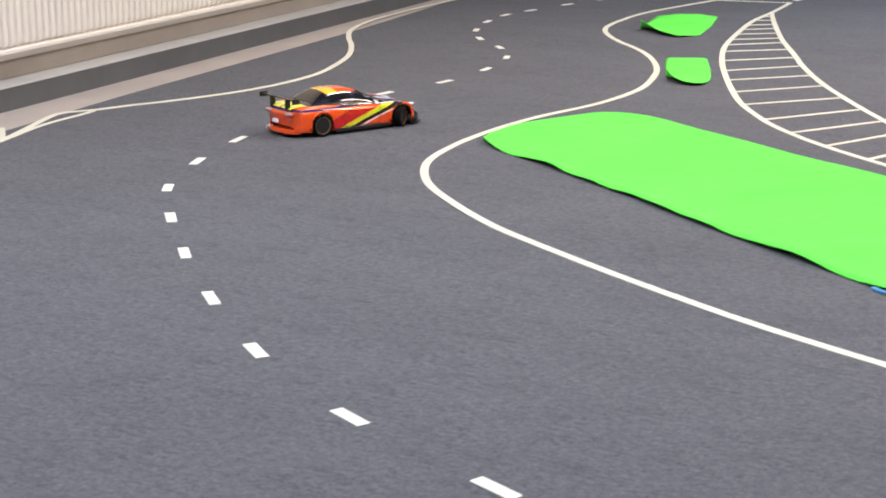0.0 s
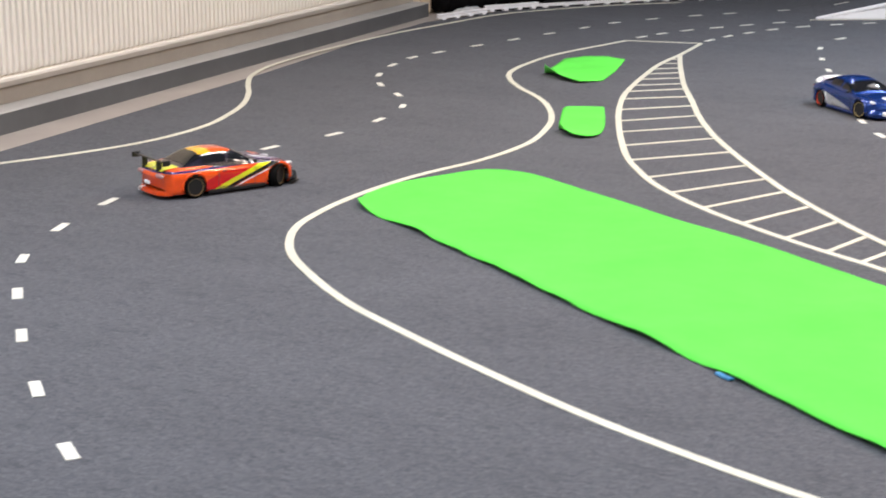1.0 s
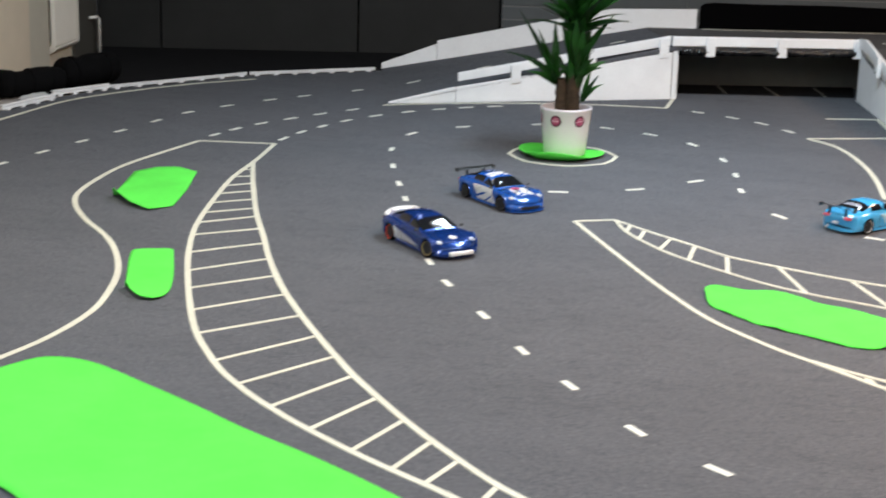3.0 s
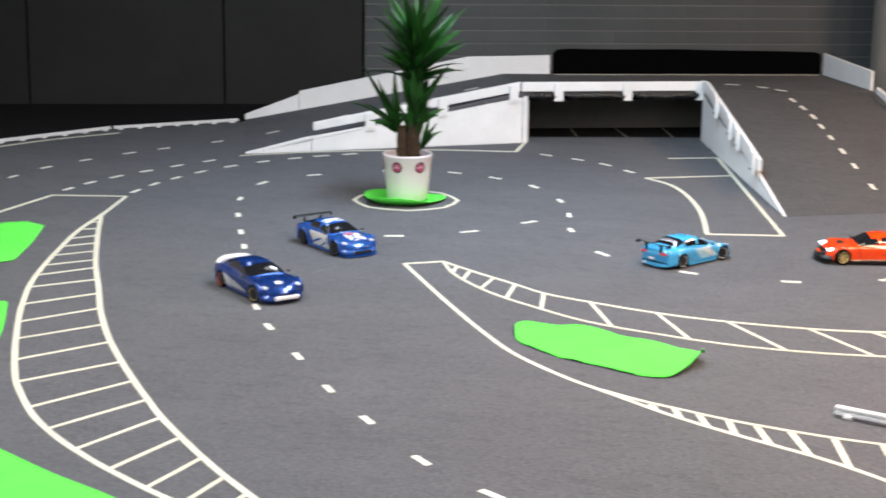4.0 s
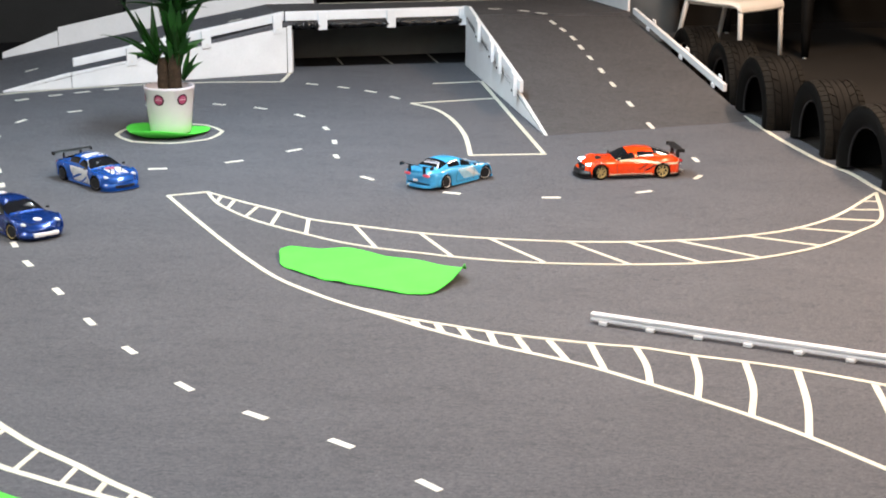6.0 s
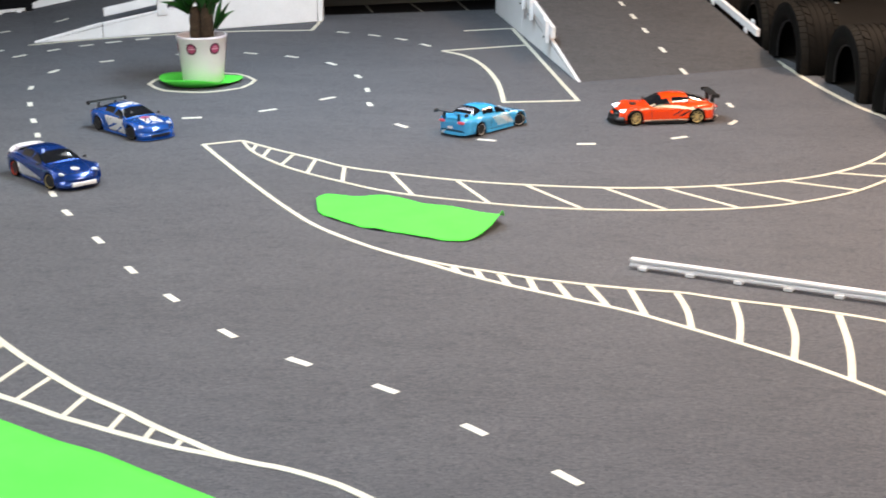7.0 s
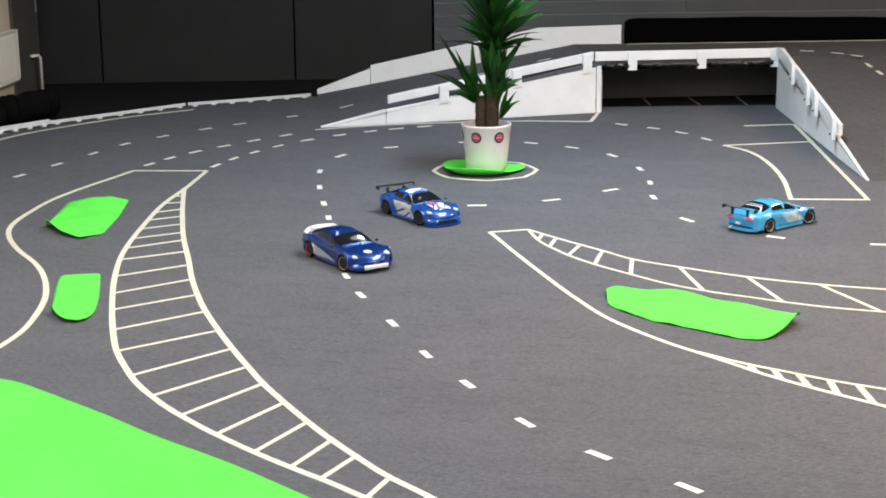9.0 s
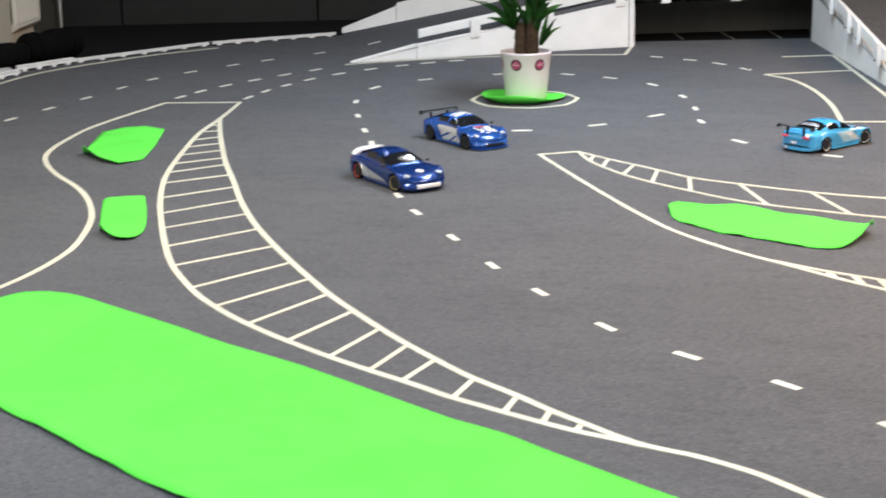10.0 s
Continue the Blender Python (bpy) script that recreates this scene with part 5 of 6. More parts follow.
# ---- chair ----
def chair(m):
    """A plain stacking chair: moulded seat with a bent front edge, open back, four slim legs."""
    ch = thing("chair", m, "cream lacquered chair with slim legs behind the tyres", "chair")
    bm = bmesh.new()
    rows = []
    line = [(-0.20 + 0.03 * k, 0.395 - 0.002 * math.sin(math.pi * k / 12)) for k in range(13)]
    line += [(0.16 + 0.058 * math.sin(a), 0.395 - 0.058 * (1 - math.cos(a))) for a in (math.pi / 2 * k / 6 for k in range(1, 7))] + [(0.219, 0.325)]
    for x, z in line:
        rows.append([bm.verts.new((x, y, z + 0.004 * (abs(y) / 0.2) ** 3)) for y in (-0.215, -0.205, -0.1, 0.0, 0.1, 0.205, 0.215)])
    for a, b in zip(rows, rows[1:]):
        for j in range(6):
            bm.faces.new((a[j], b[j], b[j + 1], a[j + 1]))
    bmesh.ops.recalc_face_normals(bm, faces=bm.faces[:])
    bmesh.ops.solidify(bm, geom=bm.faces[:], thickness=0.014)
    part("seat", bm, CHAIR, ch, smooth=True)
    for y in (-0.2, 0.2):
        part("leg", tube([(0.190, y, 0.376), (0.203, y, 0.355), (0.215, y * 1.02, 0.0)], [0.014, 0.016, 0.0145], 12), CHAIR, ch, smooth=True)
        part("side_rim", tube([(-0.19, y * 1.06, 0.383), (0.0, y * 1.06, 0.378), (0.15, y * 1.06, 0.380), (0.192, y * 1.06, 0.366), (0.208, y * 1.06, 0.335)], 0.011, 10), CHAIR, ch, smooth=True)
        part("leg", tube([(-0.265, y * 1.05, 0.0), (-0.185, y, 0.39), (-0.19, y, 0.45), (-0.25, y * 0.98, 0.82)], [0.013, 0.016, 0.016, 0.014], 12), CHAIR, ch, smooth=True)
    bm = bmesh.new()
    rows = []
    for k in range(9):
        z = 0.50 + 0.30 * k / 8
        rows.append([bm.verts.new((-0.192 - (z - 0.45) * 0.162 - 0.012 * math.cos(y / 0.2 * 1.5), y, z)) for y in (-0.195, -0.13, -0.065, 0, 0.065, 0.13, 0.195)])
    for a, b in zip(rows, rows[1:]):
        for j in range(6):
            bm.faces.new((a[j], a[j + 1], b[j + 1], b[j]))
    bmesh.ops.recalc_face_normals(bm, faces=bm.faces[:])
    bmesh.ops.solidify(bm, geom=bm.faces[:], thickness=0.014)
    part("backrest", bm, CHAIR, ch, smooth=True)
    part("seat_rail", box_bm(-0.19, -0.19, 0.352, 0.19, -0.175, 0.376, 0.003), CHAIR, ch)
    part("seat_rail", box_bm(-0.19, 0.175, 0.352, 0.19, 0.19, 0.376, 0.003), CHAIR, ch)
    return ch


chair(pose(2.12, 11.77, -0.001, 0, 0, -45) @ Matrix.Diagonal((1.19, 1.19, 1.03, 1)))
stand = thing("table", pose(2.765, 12.34, -0.001, 0, 0, 15.5), "dark table standing in the shade behind the chair", "table")
part("tabletop", box_bm(-0.39, -0.73, 0.70, 0.39, 0.73, 0.73, 0.006), TABLEWOOD, stand)
for x, y in ((-0.34, -0.675), (0.34, -0.675), (-0.34, 0.675), (0.34, 0.675)):
    part("leg", tube([(x, y, 0.012), (x, y, 0.15), (x, y, 0.70)], [0.026, 0.034, 0.056], 14), TABLEWOOD, stand, smooth=True)
    part("foot", tube([(x, y, 0.0), (x, y, 0.014)], 0.016, 12), STEEL, stand)


# ---- black bundle by the wall ----
def bundle(a, b, r, label, seed):
    a, b = Vector(a), Vector(b)
    n = 16
    pts, rad = [], []
    for k in range(n + 1):
        s = k / n
        pts.append(a.lerp(b, s) + Vector((0, 0, 0.006 * math.sin(9 * s + seed))))
        rad.append(r * (1 + 0.06 * math.sin(11 * s + seed) + 0.05 * noise.noise(Vector((s * 6, seed, 0)))) * (0.82 if k in (0, n) else 1.0))
    bn = thing("fabric_roll", None, label, "fabric roll", "black rolls by the wall")
    part("roll", tube(pts, rad, 18), BUNDLE, bn, smooth=True)
    for s in (0.2, 0.5, 0.8):
        q = a.lerp(b, s)
        d = (b - a).normalized()
        part("strap", tube([q - d * 0.012, q + d * 0.012], r * 1.06, 18), BUNDLE, bn)
    return bn


bundle((-4.87, 9.24, 0.083), (-4.63, 9.62, 0.083), 0.08, "black rolled-up fabric lying by the wall behind the barrier", 1.0)
bundle((-4.68, 9.72, 0.098), (-4.50, 10.12, 0.098), 0.095, "thick black rolled-up fabric behind the barrier", 2.0)
bm = bmesh.new()
bmesh.ops.create_icosphere(bm, subdivisions=3, radius=0.06)
for v in bm.verts:
    d = noise.noise(v.co * 30) * 0.018 + noise.noise(v.co * 70) * 0.008
    v.co = v.co * (1 + d / 0.06)
    v.co = Vector((v.co.x * 1.9, v.co.y * 0.8, max(v.co.z * 0.5 + 0.02, 0.0)))
bag = tagged(part("plastic_bag", bm, CLEARBAG), "crumpled clear plastic film beside the black roll", "plastic bag")
bag.matrix_world = pose(-4.63, 9.25, 0.0, 0, 0, 66)


# ---- radio-controlled drift cars ----
def curve(points, x):
    """Smooth value of a table of (x, value) at x."""
    if x <= points[0][0]:
        return points[0][1]
    for k in range(len(points) - 1):
        (x0, v0), (x1, v1) = points[k], points[k + 1]
        if x <= x1:
            a, b = points[max(k - 1, 0)], points[min(k + 2, len(points) - 1)]
            m0, m1 = (v1 - a[1]) / (x1 - a[0]) * (x1 - x0), (b[1] - v0) / (b[0] - x0) * (x1 - x0)
            s = (x - x0) / (x1 - x0)
            return v0 * (2 * s ** 3 - 3 * s * s + 1) + m0 * (s ** 3 - 2 * s * s + s) + v1 * (3 * s * s - 2 * s ** 3) + m1 * (s ** 3 - s * s)
    return points[-1][1]


AXLE_F, AXLE_R, WHEEL_R = 0.147, -0.136, 0.034
TOP = [(-0.24, 0.066), (-0.232, 0.078), (-0.20, 0.086), (-0.12, 0.087), (0.0, 0.083), (0.09, 0.080), (0.15, 0.073), (0.20, 0.062), (0.228, 0.050), (0.24, 0.040)]
HALF = [(-0.24, 0.066), (-0.232, 0.084), (-0.20, 0.097), (-0.136, 0.101), (-0.05, 0.094), (0.05, 0.093), (0.147, 0.101), (0.193, 0.096), (0.222, 0.082), (0.24, 0.060)]
LOW = [(-0.24, 0.034), (-0.23, 0.022), (-0.19, 0.016), (0.2, 0.011), (0.235, 0.012), (0.24, 0.018)]


def fender(x):
    """How far the wings swell over the wheels."""
    return 0.008 * math.exp(-((x - AXLE_F - 0.005) / 0.05) ** 2) + 0.005 * math.exp(-((x - AXLE_R) / 0.055) ** 2)


def car_body():
    """The lower shell: lofted along its length, rounded at both ends, with the wheel openings left out."""
    bm = bmesh.new()
    n = 76
    rows = []
    for i in range(n + 1):
        x = -0.24 + 0.48 * i / n
        zt, w, zb = curve(TOP, x), curve(HALF, x), curve(LOW, x)
        h = zt - zb
        crown, f = 0.004, fender(x)
        ring = [(w * 0.93, zb), (w * 0.985, zb + 0.08 * h), (w * 0.97, zb + 0.22 * h), (w * 0.98, zb + 0.40 * h), (w, zb + 0.58 * h), (w * 0.998, zb + 0.70 * h), (w * 0.972, zb + 0.84 * h + 0.5 * f), (w * 0.915, zb + 0.95 * h + 0.9 * f),
                (w * 0.83, zt + 0.75 * f), (w * 0.66, zt + 0.2 * f + 0.001), (w * 0.4, zt + crown * 0.8), (0, zt + crown)]
        pts = ring + [(-y, z) for y, z in ring[-2::-1]]
        ends = 0.040 * max(0.0, (x - 0.17) / 0.07) ** 2 - 0.022 * max(0.0, (-x - 0.19) / 0.05) ** 2
        rows.append([bm.verts.new((x - ends * (abs(y) / 0.075) ** 2.4, y, z)) for y, z in pts])
    m = len(rows[0])
    for i in range(n):
        for j in range(m - 1):
            c = sum((v.co for v in (rows[i][j], rows[i + 1][j], rows[i + 1][j + 1], rows[i][j + 1])), Vector()) / 4
            if abs(c.y) > 0.07 and any((c.x - ax) ** 2 + (c.z - WHEEL_R) ** 2 < 0.0395 ** 2 for ax in (AXLE_F, AXLE_R)):
                continue
            bm.faces.new((rows[i][j], rows[i][j + 1], rows[i + 1][j + 1], rows[i + 1][j]))
    bm.faces.new(rows[0][::-1])
    bm.faces.new(rows[-1])
    bmesh.ops.recalc_face_normals(bm, faces=bm.faces[:])
    return bm


def seam(points, r=0.0009):
    """A dark shut line laid on the shell through (length, side, height) points."""
    return tube(points, r, 6)


def flank(x, up, y):
    """A point on the shell's side: up runs from the sill (0) to the shoulder (1)."""
    zt, w, zb = curve(TOP, x), curve(HALF, x), curve(LOW, x)
    rows = [(0.0, 0.93), (0.08, 0.985), (0.22, 0.97), (0.40, 0.98), (0.58, 1.0), (0.70, 0.998), (0.84, 0.972)]
    return (x, y * (w * curve(rows, up * 0.84) + 0.0002), zb + up * 0.84 * (zt - zb))


def deck(x, side):
    """A point on top of the bonnet or boot."""
    return (x, side * curve(HALF, x) * 0.66, curve(TOP, x) + 0.2 * fender(x) + 0.0012)


ROOFS = {"coupe": [(-0.182, 0.0), (-0.155, 0.013), (-0.12, 0.033), (-0.09, 0.0445), (-0.045, 0.0485), (-0.005, 0.0465), (0.03, 0.036), (0.065, 0.016), (0.098, -0.002)],
         "fastback": [(-0.222, 0.0), (-0.185, 0.014), (-0.14, 0.029), (-0.095, 0.042), (-0.045, 0.0485), (-0.005, 0.0465), (0.03, 0.037), (0.065, 0.0175), (0.102, -0.002)]}
BELT = [(-0.222, 0.062), (-0.17, 0.074), (-0.10, 0.082), (-0.03, 0.084), (0.04, 0.085), (0.102, 0.082)]


def cab_point(style, x, turn, off=0.0):
    """A point on the cabin at length x; turn runs over the roof from the one side (0) to the other (180 degrees)."""
    def raw(x, t):
        h, w, zb = max(0.0002, curve(ROOFS[style], x)), curve(BELT, x), curve(TOP, x) - 0.003
        c, s = math.cos(t), max(1e-6, math.sin(t))
        rise = s ** 0.72
        return Vector((x, w * math.copysign(abs(c) ** 0.60, c) * (1 - 0.20 * rise * h / 0.048), zb + h * rise))
    t = math.radians(turn)
    p = raw(x, t)
    if off:
        normal = (raw(x + 0.002, t) - raw(x - 0.002, t)).cross(raw(x, min(math.pi, t + 0.03)) - raw(x, max(0.0, t - 0.03)))
        if normal.length > 1e-12:
            normal.normalize()
            if normal.z < 0 or (abs(normal.z) < 0.05 and normal.y * p.y < 0):
                normal = -normal
            p = p + normal * off
    return p


def patch(style, x0, x1, t0, t1, off, n=10, m=10, lean=0.0):
    """A sheet on the cabin between two lengths and two turns; lean: how much shorter its upper edge is."""
    bm = bmesh.new()
    grid = []
    for i in range(n + 1):
        row = []
        for j in range(m + 1):
            up = j / m
            a, b = x0 + lean * up * 0.4, x1 - lean * up
            row.append(bm.verts.new(cab_point(style, a + (b - a) * i / n, t0 + (t1 - t0) * up, off)))
        grid.append(row)
    for i in range(n):
        for j in range(m):
            bm.faces.new((grid[i][j], grid[i + 1][j], grid[i + 1][j + 1], grid[i][j + 1]))
    bmesh.ops.recalc_face_normals(bm, faces=bm.faces[:])
    return bm


def cabin(style):
    return patch(style, ROOFS[style][0][0] + 0.002, ROOFS[style][-1][0] - 0.002, 0, 180, 0.0, 40, 32)


def car_wheel(car, x, y, rim, steer=0.0):
    """A slick tyre on a deep spoked rim; y says the side."""
    out = 1 if y > 0 else -1
    wheel = part("wheel", lathe([(0.0, -0.010), (0.024, -0.010), (0.024, -0.002), (0.0, -0.002)], 20, "Y"), TRIM, car)
    wheel.matrix_basis = pose(x, y, WHEEL_R, 0, 0, steer)
    part("tyre", lathe([(0.0265, -0.0125), (0.031, -0.013), (0.0335, -0.0105), (0.034, 0.0), (0.0335, 0.0105), (0.031, 0.013), (0.0265, 0.0125), (0.0255, 0.0), (0.0265, -0.0125)], 32, "Y"), RUBBER, wheel, smooth=True)
    bm = lathe([(0.0265, -0.011), (0.0275, 0.0125 * out), (0.0250, 0.0120 * out), (0.0232, 0.002 * out), (0.0255, -0.009)], 32, "Y")
    for k in range(7):
        t = 2 * math.pi * k / 7
        c, s = math.cos(t), math.sin(t)
        a = [(0.004, 0.0055), (0.0252, 0.0085)]
        vs = []
        for r, h in a:
            for d in (-0.0030, 0.0030):
                for dh in (0.0, -0.003):
                    vs.append(bm.verts.new((r * c - d * s, (h + dh) * out, r * s + d * c)))
        for q in ((0, 2, 6, 4), (1, 5, 7, 3), (0, 4, 5, 1), (2, 3, 7, 6)):
            bm.faces.new([vs[i] for i in q])
    bmesh.ops.recalc_face_normals(bm, faces=bm.faces[:])
    part("rim", bm, rim, wheel)
    part("hub", lathe([(0.0, 0.0085 * out), (0.004, 0.008 * out), (0.0055, 0.004 * out), (0.0, 0.003 * out)], 14, "Y"), rim, wheel)
    return wheel


def blob(x, y, z, sx, sy, sz, cut=2):
    bm = bmesh.new()
    bmesh.ops.create_icosphere(bm, subdivisions=cut, radius=1.0)
    for v in bm.verts:
        v.co = Vector((x + v.co.x * sx, y + v.co.y * sy, z + v.co.z * sz))
    return bm


def wing(car, style, material):
    if style == "lip":
        bm = bmesh.new()
        rows = []
        for k in range(17):
            y = -0.085 + 0.17 * k / 16
            sweep = -0.226 + 0.03 * (abs(y) / 0.085) ** 2.2
            foot = 0.086 + 0.013 * (1 - (abs(y) / 0.085) ** 4)
            rows.append([bm.verts.new((sweep + dx, y, foot + dz)) for dx, dz in ((0.016, -0.004), (0.012, 0.004), (-0.006, 0.008), (-0.012, 0.006), (0.0, -0.003))])
        for a, b in zip(rows, rows[1:]):
            for j in range(5):
                bm.faces.new((a[j], a[(j + 1) % 5], b[(j + 1) % 5], b[j]))
        bm.faces.new(rows[0])
        bm.faces.new(rows[-1][::-1])
        bmesh.ops.recalc_face_normals(bm, faces=bm.faces[:])
        part("spoiler", bm, material, car, smooth=True)
        for y in (-0.05, 0.05):
            part("spoiler_post", box_bm(-0.215, y - 0.006, 0.080, -0.20, y + 0.006, 0.108, 0.002), material, car)
        return
    high, span, chord, x = {"gt": (0.113, 0.098, 0.013, -0.214), "mid": (0.112, 0.096, 0.012, -0.226), "tall": (0.120, 0.088, 0.017, -0.220), "low": (0.112, 0.094, 0.013, -0.232)}[style]
    bm = bmesh.new()
    prof = [(chord, 0.0), (chord * 0.5, 0.0035), (-chord * 0.4, 0.005), (-chord, 0.007), (-chord * 0.4, 0.0015), (chord * 0.5, -0.001)]
    ends = [[bm.verts.new((x + dx, y, high + dz)) for dx, dz in prof] for y in (-span, -span * 0.5, 0, span * 0.5, span)]
    for a, b in zip(ends, ends[1:]):
        for j in range(6):
            bm.faces.new((a[j], a[(j + 1) % 6], b[(j + 1) % 6], b[j]))
    bm.faces.new(ends[0])
    bm.faces.new(ends[-1][::-1])
    bmesh.ops.recalc_face_normals(bm, faces=bm.faces[:])
    w = part("wing", bm, material, car, smooth=False)
    for y in (-span, span):
        part("end_plate", box_bm(x - chord * 1.1, y - 0.0015, high - 0.007, x + chord * 1.1, y + 0.0015, high + 0.009, 0.001, segments=1), material, w)
    for y in (-0.045, 0.045):
        part("wing_stand", prism([(x + 0.010, y - 0.002), (x + 0.010, y + 0.002), (x - 0.006, y + 0.002), (x - 0.006, y - 0.002)], 0.080, high + 0.001), material, w)


def drift_car(m, label, paint, rims, style, wing_mat, bumper, roof=None, hood=None, tail=None, lit=False, steer=0.0, extras=(), splitter=True, shape="coupe", tail_lens=None, hood_span=(-0.045, 0.045), lip=None, front=None):
    """A 1:10 drift car: shell, cabin with tinted windows, lamps, wing, skirts and wheels."""
    car = thing("drift_car", m, label, "toy car", "radio-controlled drift cars")
    body = part("body", car_body(), paint, car, smooth=True)
    part("chassis", box_bm(-0.21, -0.066, 0.012, 0.19, 0.066, 0.052, 0.006), TRIM, car)
    cab = part("cabin", cabin(shape), roof or paint, car, smooth=True)
    part("windscreen", patch(shape, 0.020, 0.077, 27, 153, 0.0011, 10, 14), GLASS, cab, smooth=True)
    part("rear_window", patch(shape, *((-0.152, -0.100) if shape == "coupe" else (-0.178, -0.098)), 30, 150, 0.0011, 10, 14), GLASS, cab, smooth=True)
    for t0, t1 in ((7, 40), (173, 140)):
        part("side_window", patch(shape, -0.014, 0.064, t0, t1, 0.0011, lean=0.026), GLASS, cab, smooth=True)
        part("side_window", patch(shape, -0.098, -0.021, t0 + (2 if t0 < 90 else -2), t1, 0.0011, lean=0.004), GLASS, cab, smooth=True)
    for y in (-1, 1):
        for ax in (AXLE_F, AXLE_R):
            wide = curve(HALF, ax) * 0.995
            arc = [(ax + 0.0408 * math.cos(t), y * (wide + 0.0010 - 0.004 * abs(math.cos(t))), WHEEL_R + 0.0408 * math.sin(t)) for t in (math.pi * (k / 16 * 1.16 - 0.08) for k in range(17))]
            part("wheel_arch", tube(arc, 0.0040, 8), paint, body, smooth=True)
        part("side_skirt", box_bm(AXLE_R + 0.045, y * 0.0945 - 0.004, 0.008, AXLE_F - 0.045, y * 0.0945 + 0.004, 0.018, 0.002), lip or bumper, body)
        part("mirror", blob(0.068, y * 0.101, 0.088, 0.007, 0.009, 0.0055), TRIM, body, smooth=True)
        part("headlight", blob(0.187, y * 0.072, 0.0635, 0.026, 0.0105, 0.0062), HEADGLOW if lit else LENS, body, smooth=True)
        part("taillight", blob(-0.229, y * 0.056, 0.071, 0.009, 0.024, 0.0075), tail_lens or REDLENS, body, smooth=True)
        part("exhaust", tube([(-0.246, y * 0.045, 0.021), (-0.225, y * 0.045, 0.021)], 0.006, 10), SILVER, body) if y > 0 else None
        for ax, rim, st in ((AXLE_F, rims[0], steer), (AXLE_R, rims[1], 0.0)):
            car_wheel(car, ax, y * 0.0895, rim, st)
    part("front_bumper", prism([(0.182, -0.0945), (0.205, -0.089), (0.225, -0.074), (0.237, -0.046), (0.242, 0.0), (0.237, 0.046), (0.225, 0.074), (0.205, 0.089), (0.182, 0.0945)], 0.010, lambda x, y: 0.034 + 0.05 * (0.242 - x), 0.004), front or bumper, body, smooth=True)
    part("grille", prism([(0.22, -0.050), (0.2385, -0.048), (0.2445, 0.0), (0.2385, 0.048), (0.22, 0.050)], 0.017, 0.030, 0.001), TRIM, body)
    part("splitter", prism([(0.185, -0.097), (0.210, -0.092), (0.231, -0.076), (0.244, -0.046), (0.249, 0.0), (0.244, 0.046), (0.231, 0.076), (0.210, 0.092), (0.185, 0.097)], 0.006, 0.0095), lip or bumper, body) if splitter else None
    part("rear_diffuser", prism([(-0.20, 0.085), (-0.222, 0.076), (-0.238, 0.05), (-0.242, 0.0), (-0.238, -0.05), (-0.222, -0.076), (-0.20, -0.085)], 0.012, 0.026, 0.002), bumper, body)
    part("plate_bar", box_bm(-0.2440, -0.014, 0.042, -0.2385, 0.014, 0.052, 0.001, segments=1), WHITEPAINT, body, "plain white plate bar")
    for y in (-1, 1):
        for x in (0.072, -0.052):
            part("door_seam", seam([flank(x - 0.004 * (1 - k / 6), k / 6, y) for k in range(7)]), TRIM, body)
        part("sill_seam", seam([flank(-0.052 + 0.124 * k / 8, 0.13, y) for k in range(9)]), TRIM, body)
        part("door_handle", blob(-0.034, y * curve(HALF, -0.034) * 0.985, 0.0695, 0.008, 0.0022, 0.0020), TRIM, body)
        part("bonnet_seam", seam([deck(0.10 + 0.105 * k / 8, y * (1 - 0.16 * k / 8)) for k in range(9)]), TRIM, body)
    for x in (0.205, -0.182):
        part("shut_line", seam([(x, curve(HALF, x) * 0.6 * (k - 4) / 4, curve(TOP, x) + 0.0042 - 0.0030 * abs((k - 4) / 4) ** 2) for k in range(9)]), TRIM, body)
    for y in (-0.052, 0.052):
        part("wiper", tube([(0.094, y, 0.0835), (0.079, y * 0.35, 0.0945)], 0.0010, 6), TRIM, cab)
    if hood:
        bm = bmesh.new()
        grid = [[bm.verts.new((0.105 + 0.085 * i / 8, hood_span[0] + (hood_span[1] - hood_span[0]) * j / 6, curve(TOP, 0.105 + 0.085 * i / 8) + 0.0052 - 0.001 * (abs(j - 3) / 3) ** 2)) for j in range(7)] for i in range(9)]
        for a, b in zip(grid, grid[1:]):
            for j in range(6):
                bm.faces.new((a[j], b[j], b[j + 1], a[j + 1]))
        part("bonnet_panel", bm, hood, body)
    if tail:
        bm = bmesh.new()
        grid = [[bm.verts.new((-0.226 + 0.056 * i / 6, -0.064 + 0.128 * j / 6, curve(TOP, -0.226 + 0.056 * i / 6) + 0.0052 - 0.0012 * (abs(j - 3) / 3) ** 2)) for j in range(7)] for i in range(7)]
        for a, b in zip(grid, grid[1:]):
            for j in range(6):
                bm.faces.new((a[j], b[j], b[j + 1], a[j + 1]))
        part("boot_panel", bm, tail, body)
    wing(car, style, wing_mat)
    for name, shape, mat_e in extras:
        part(name, shape, mat_e, body, smooth=True)
    return car


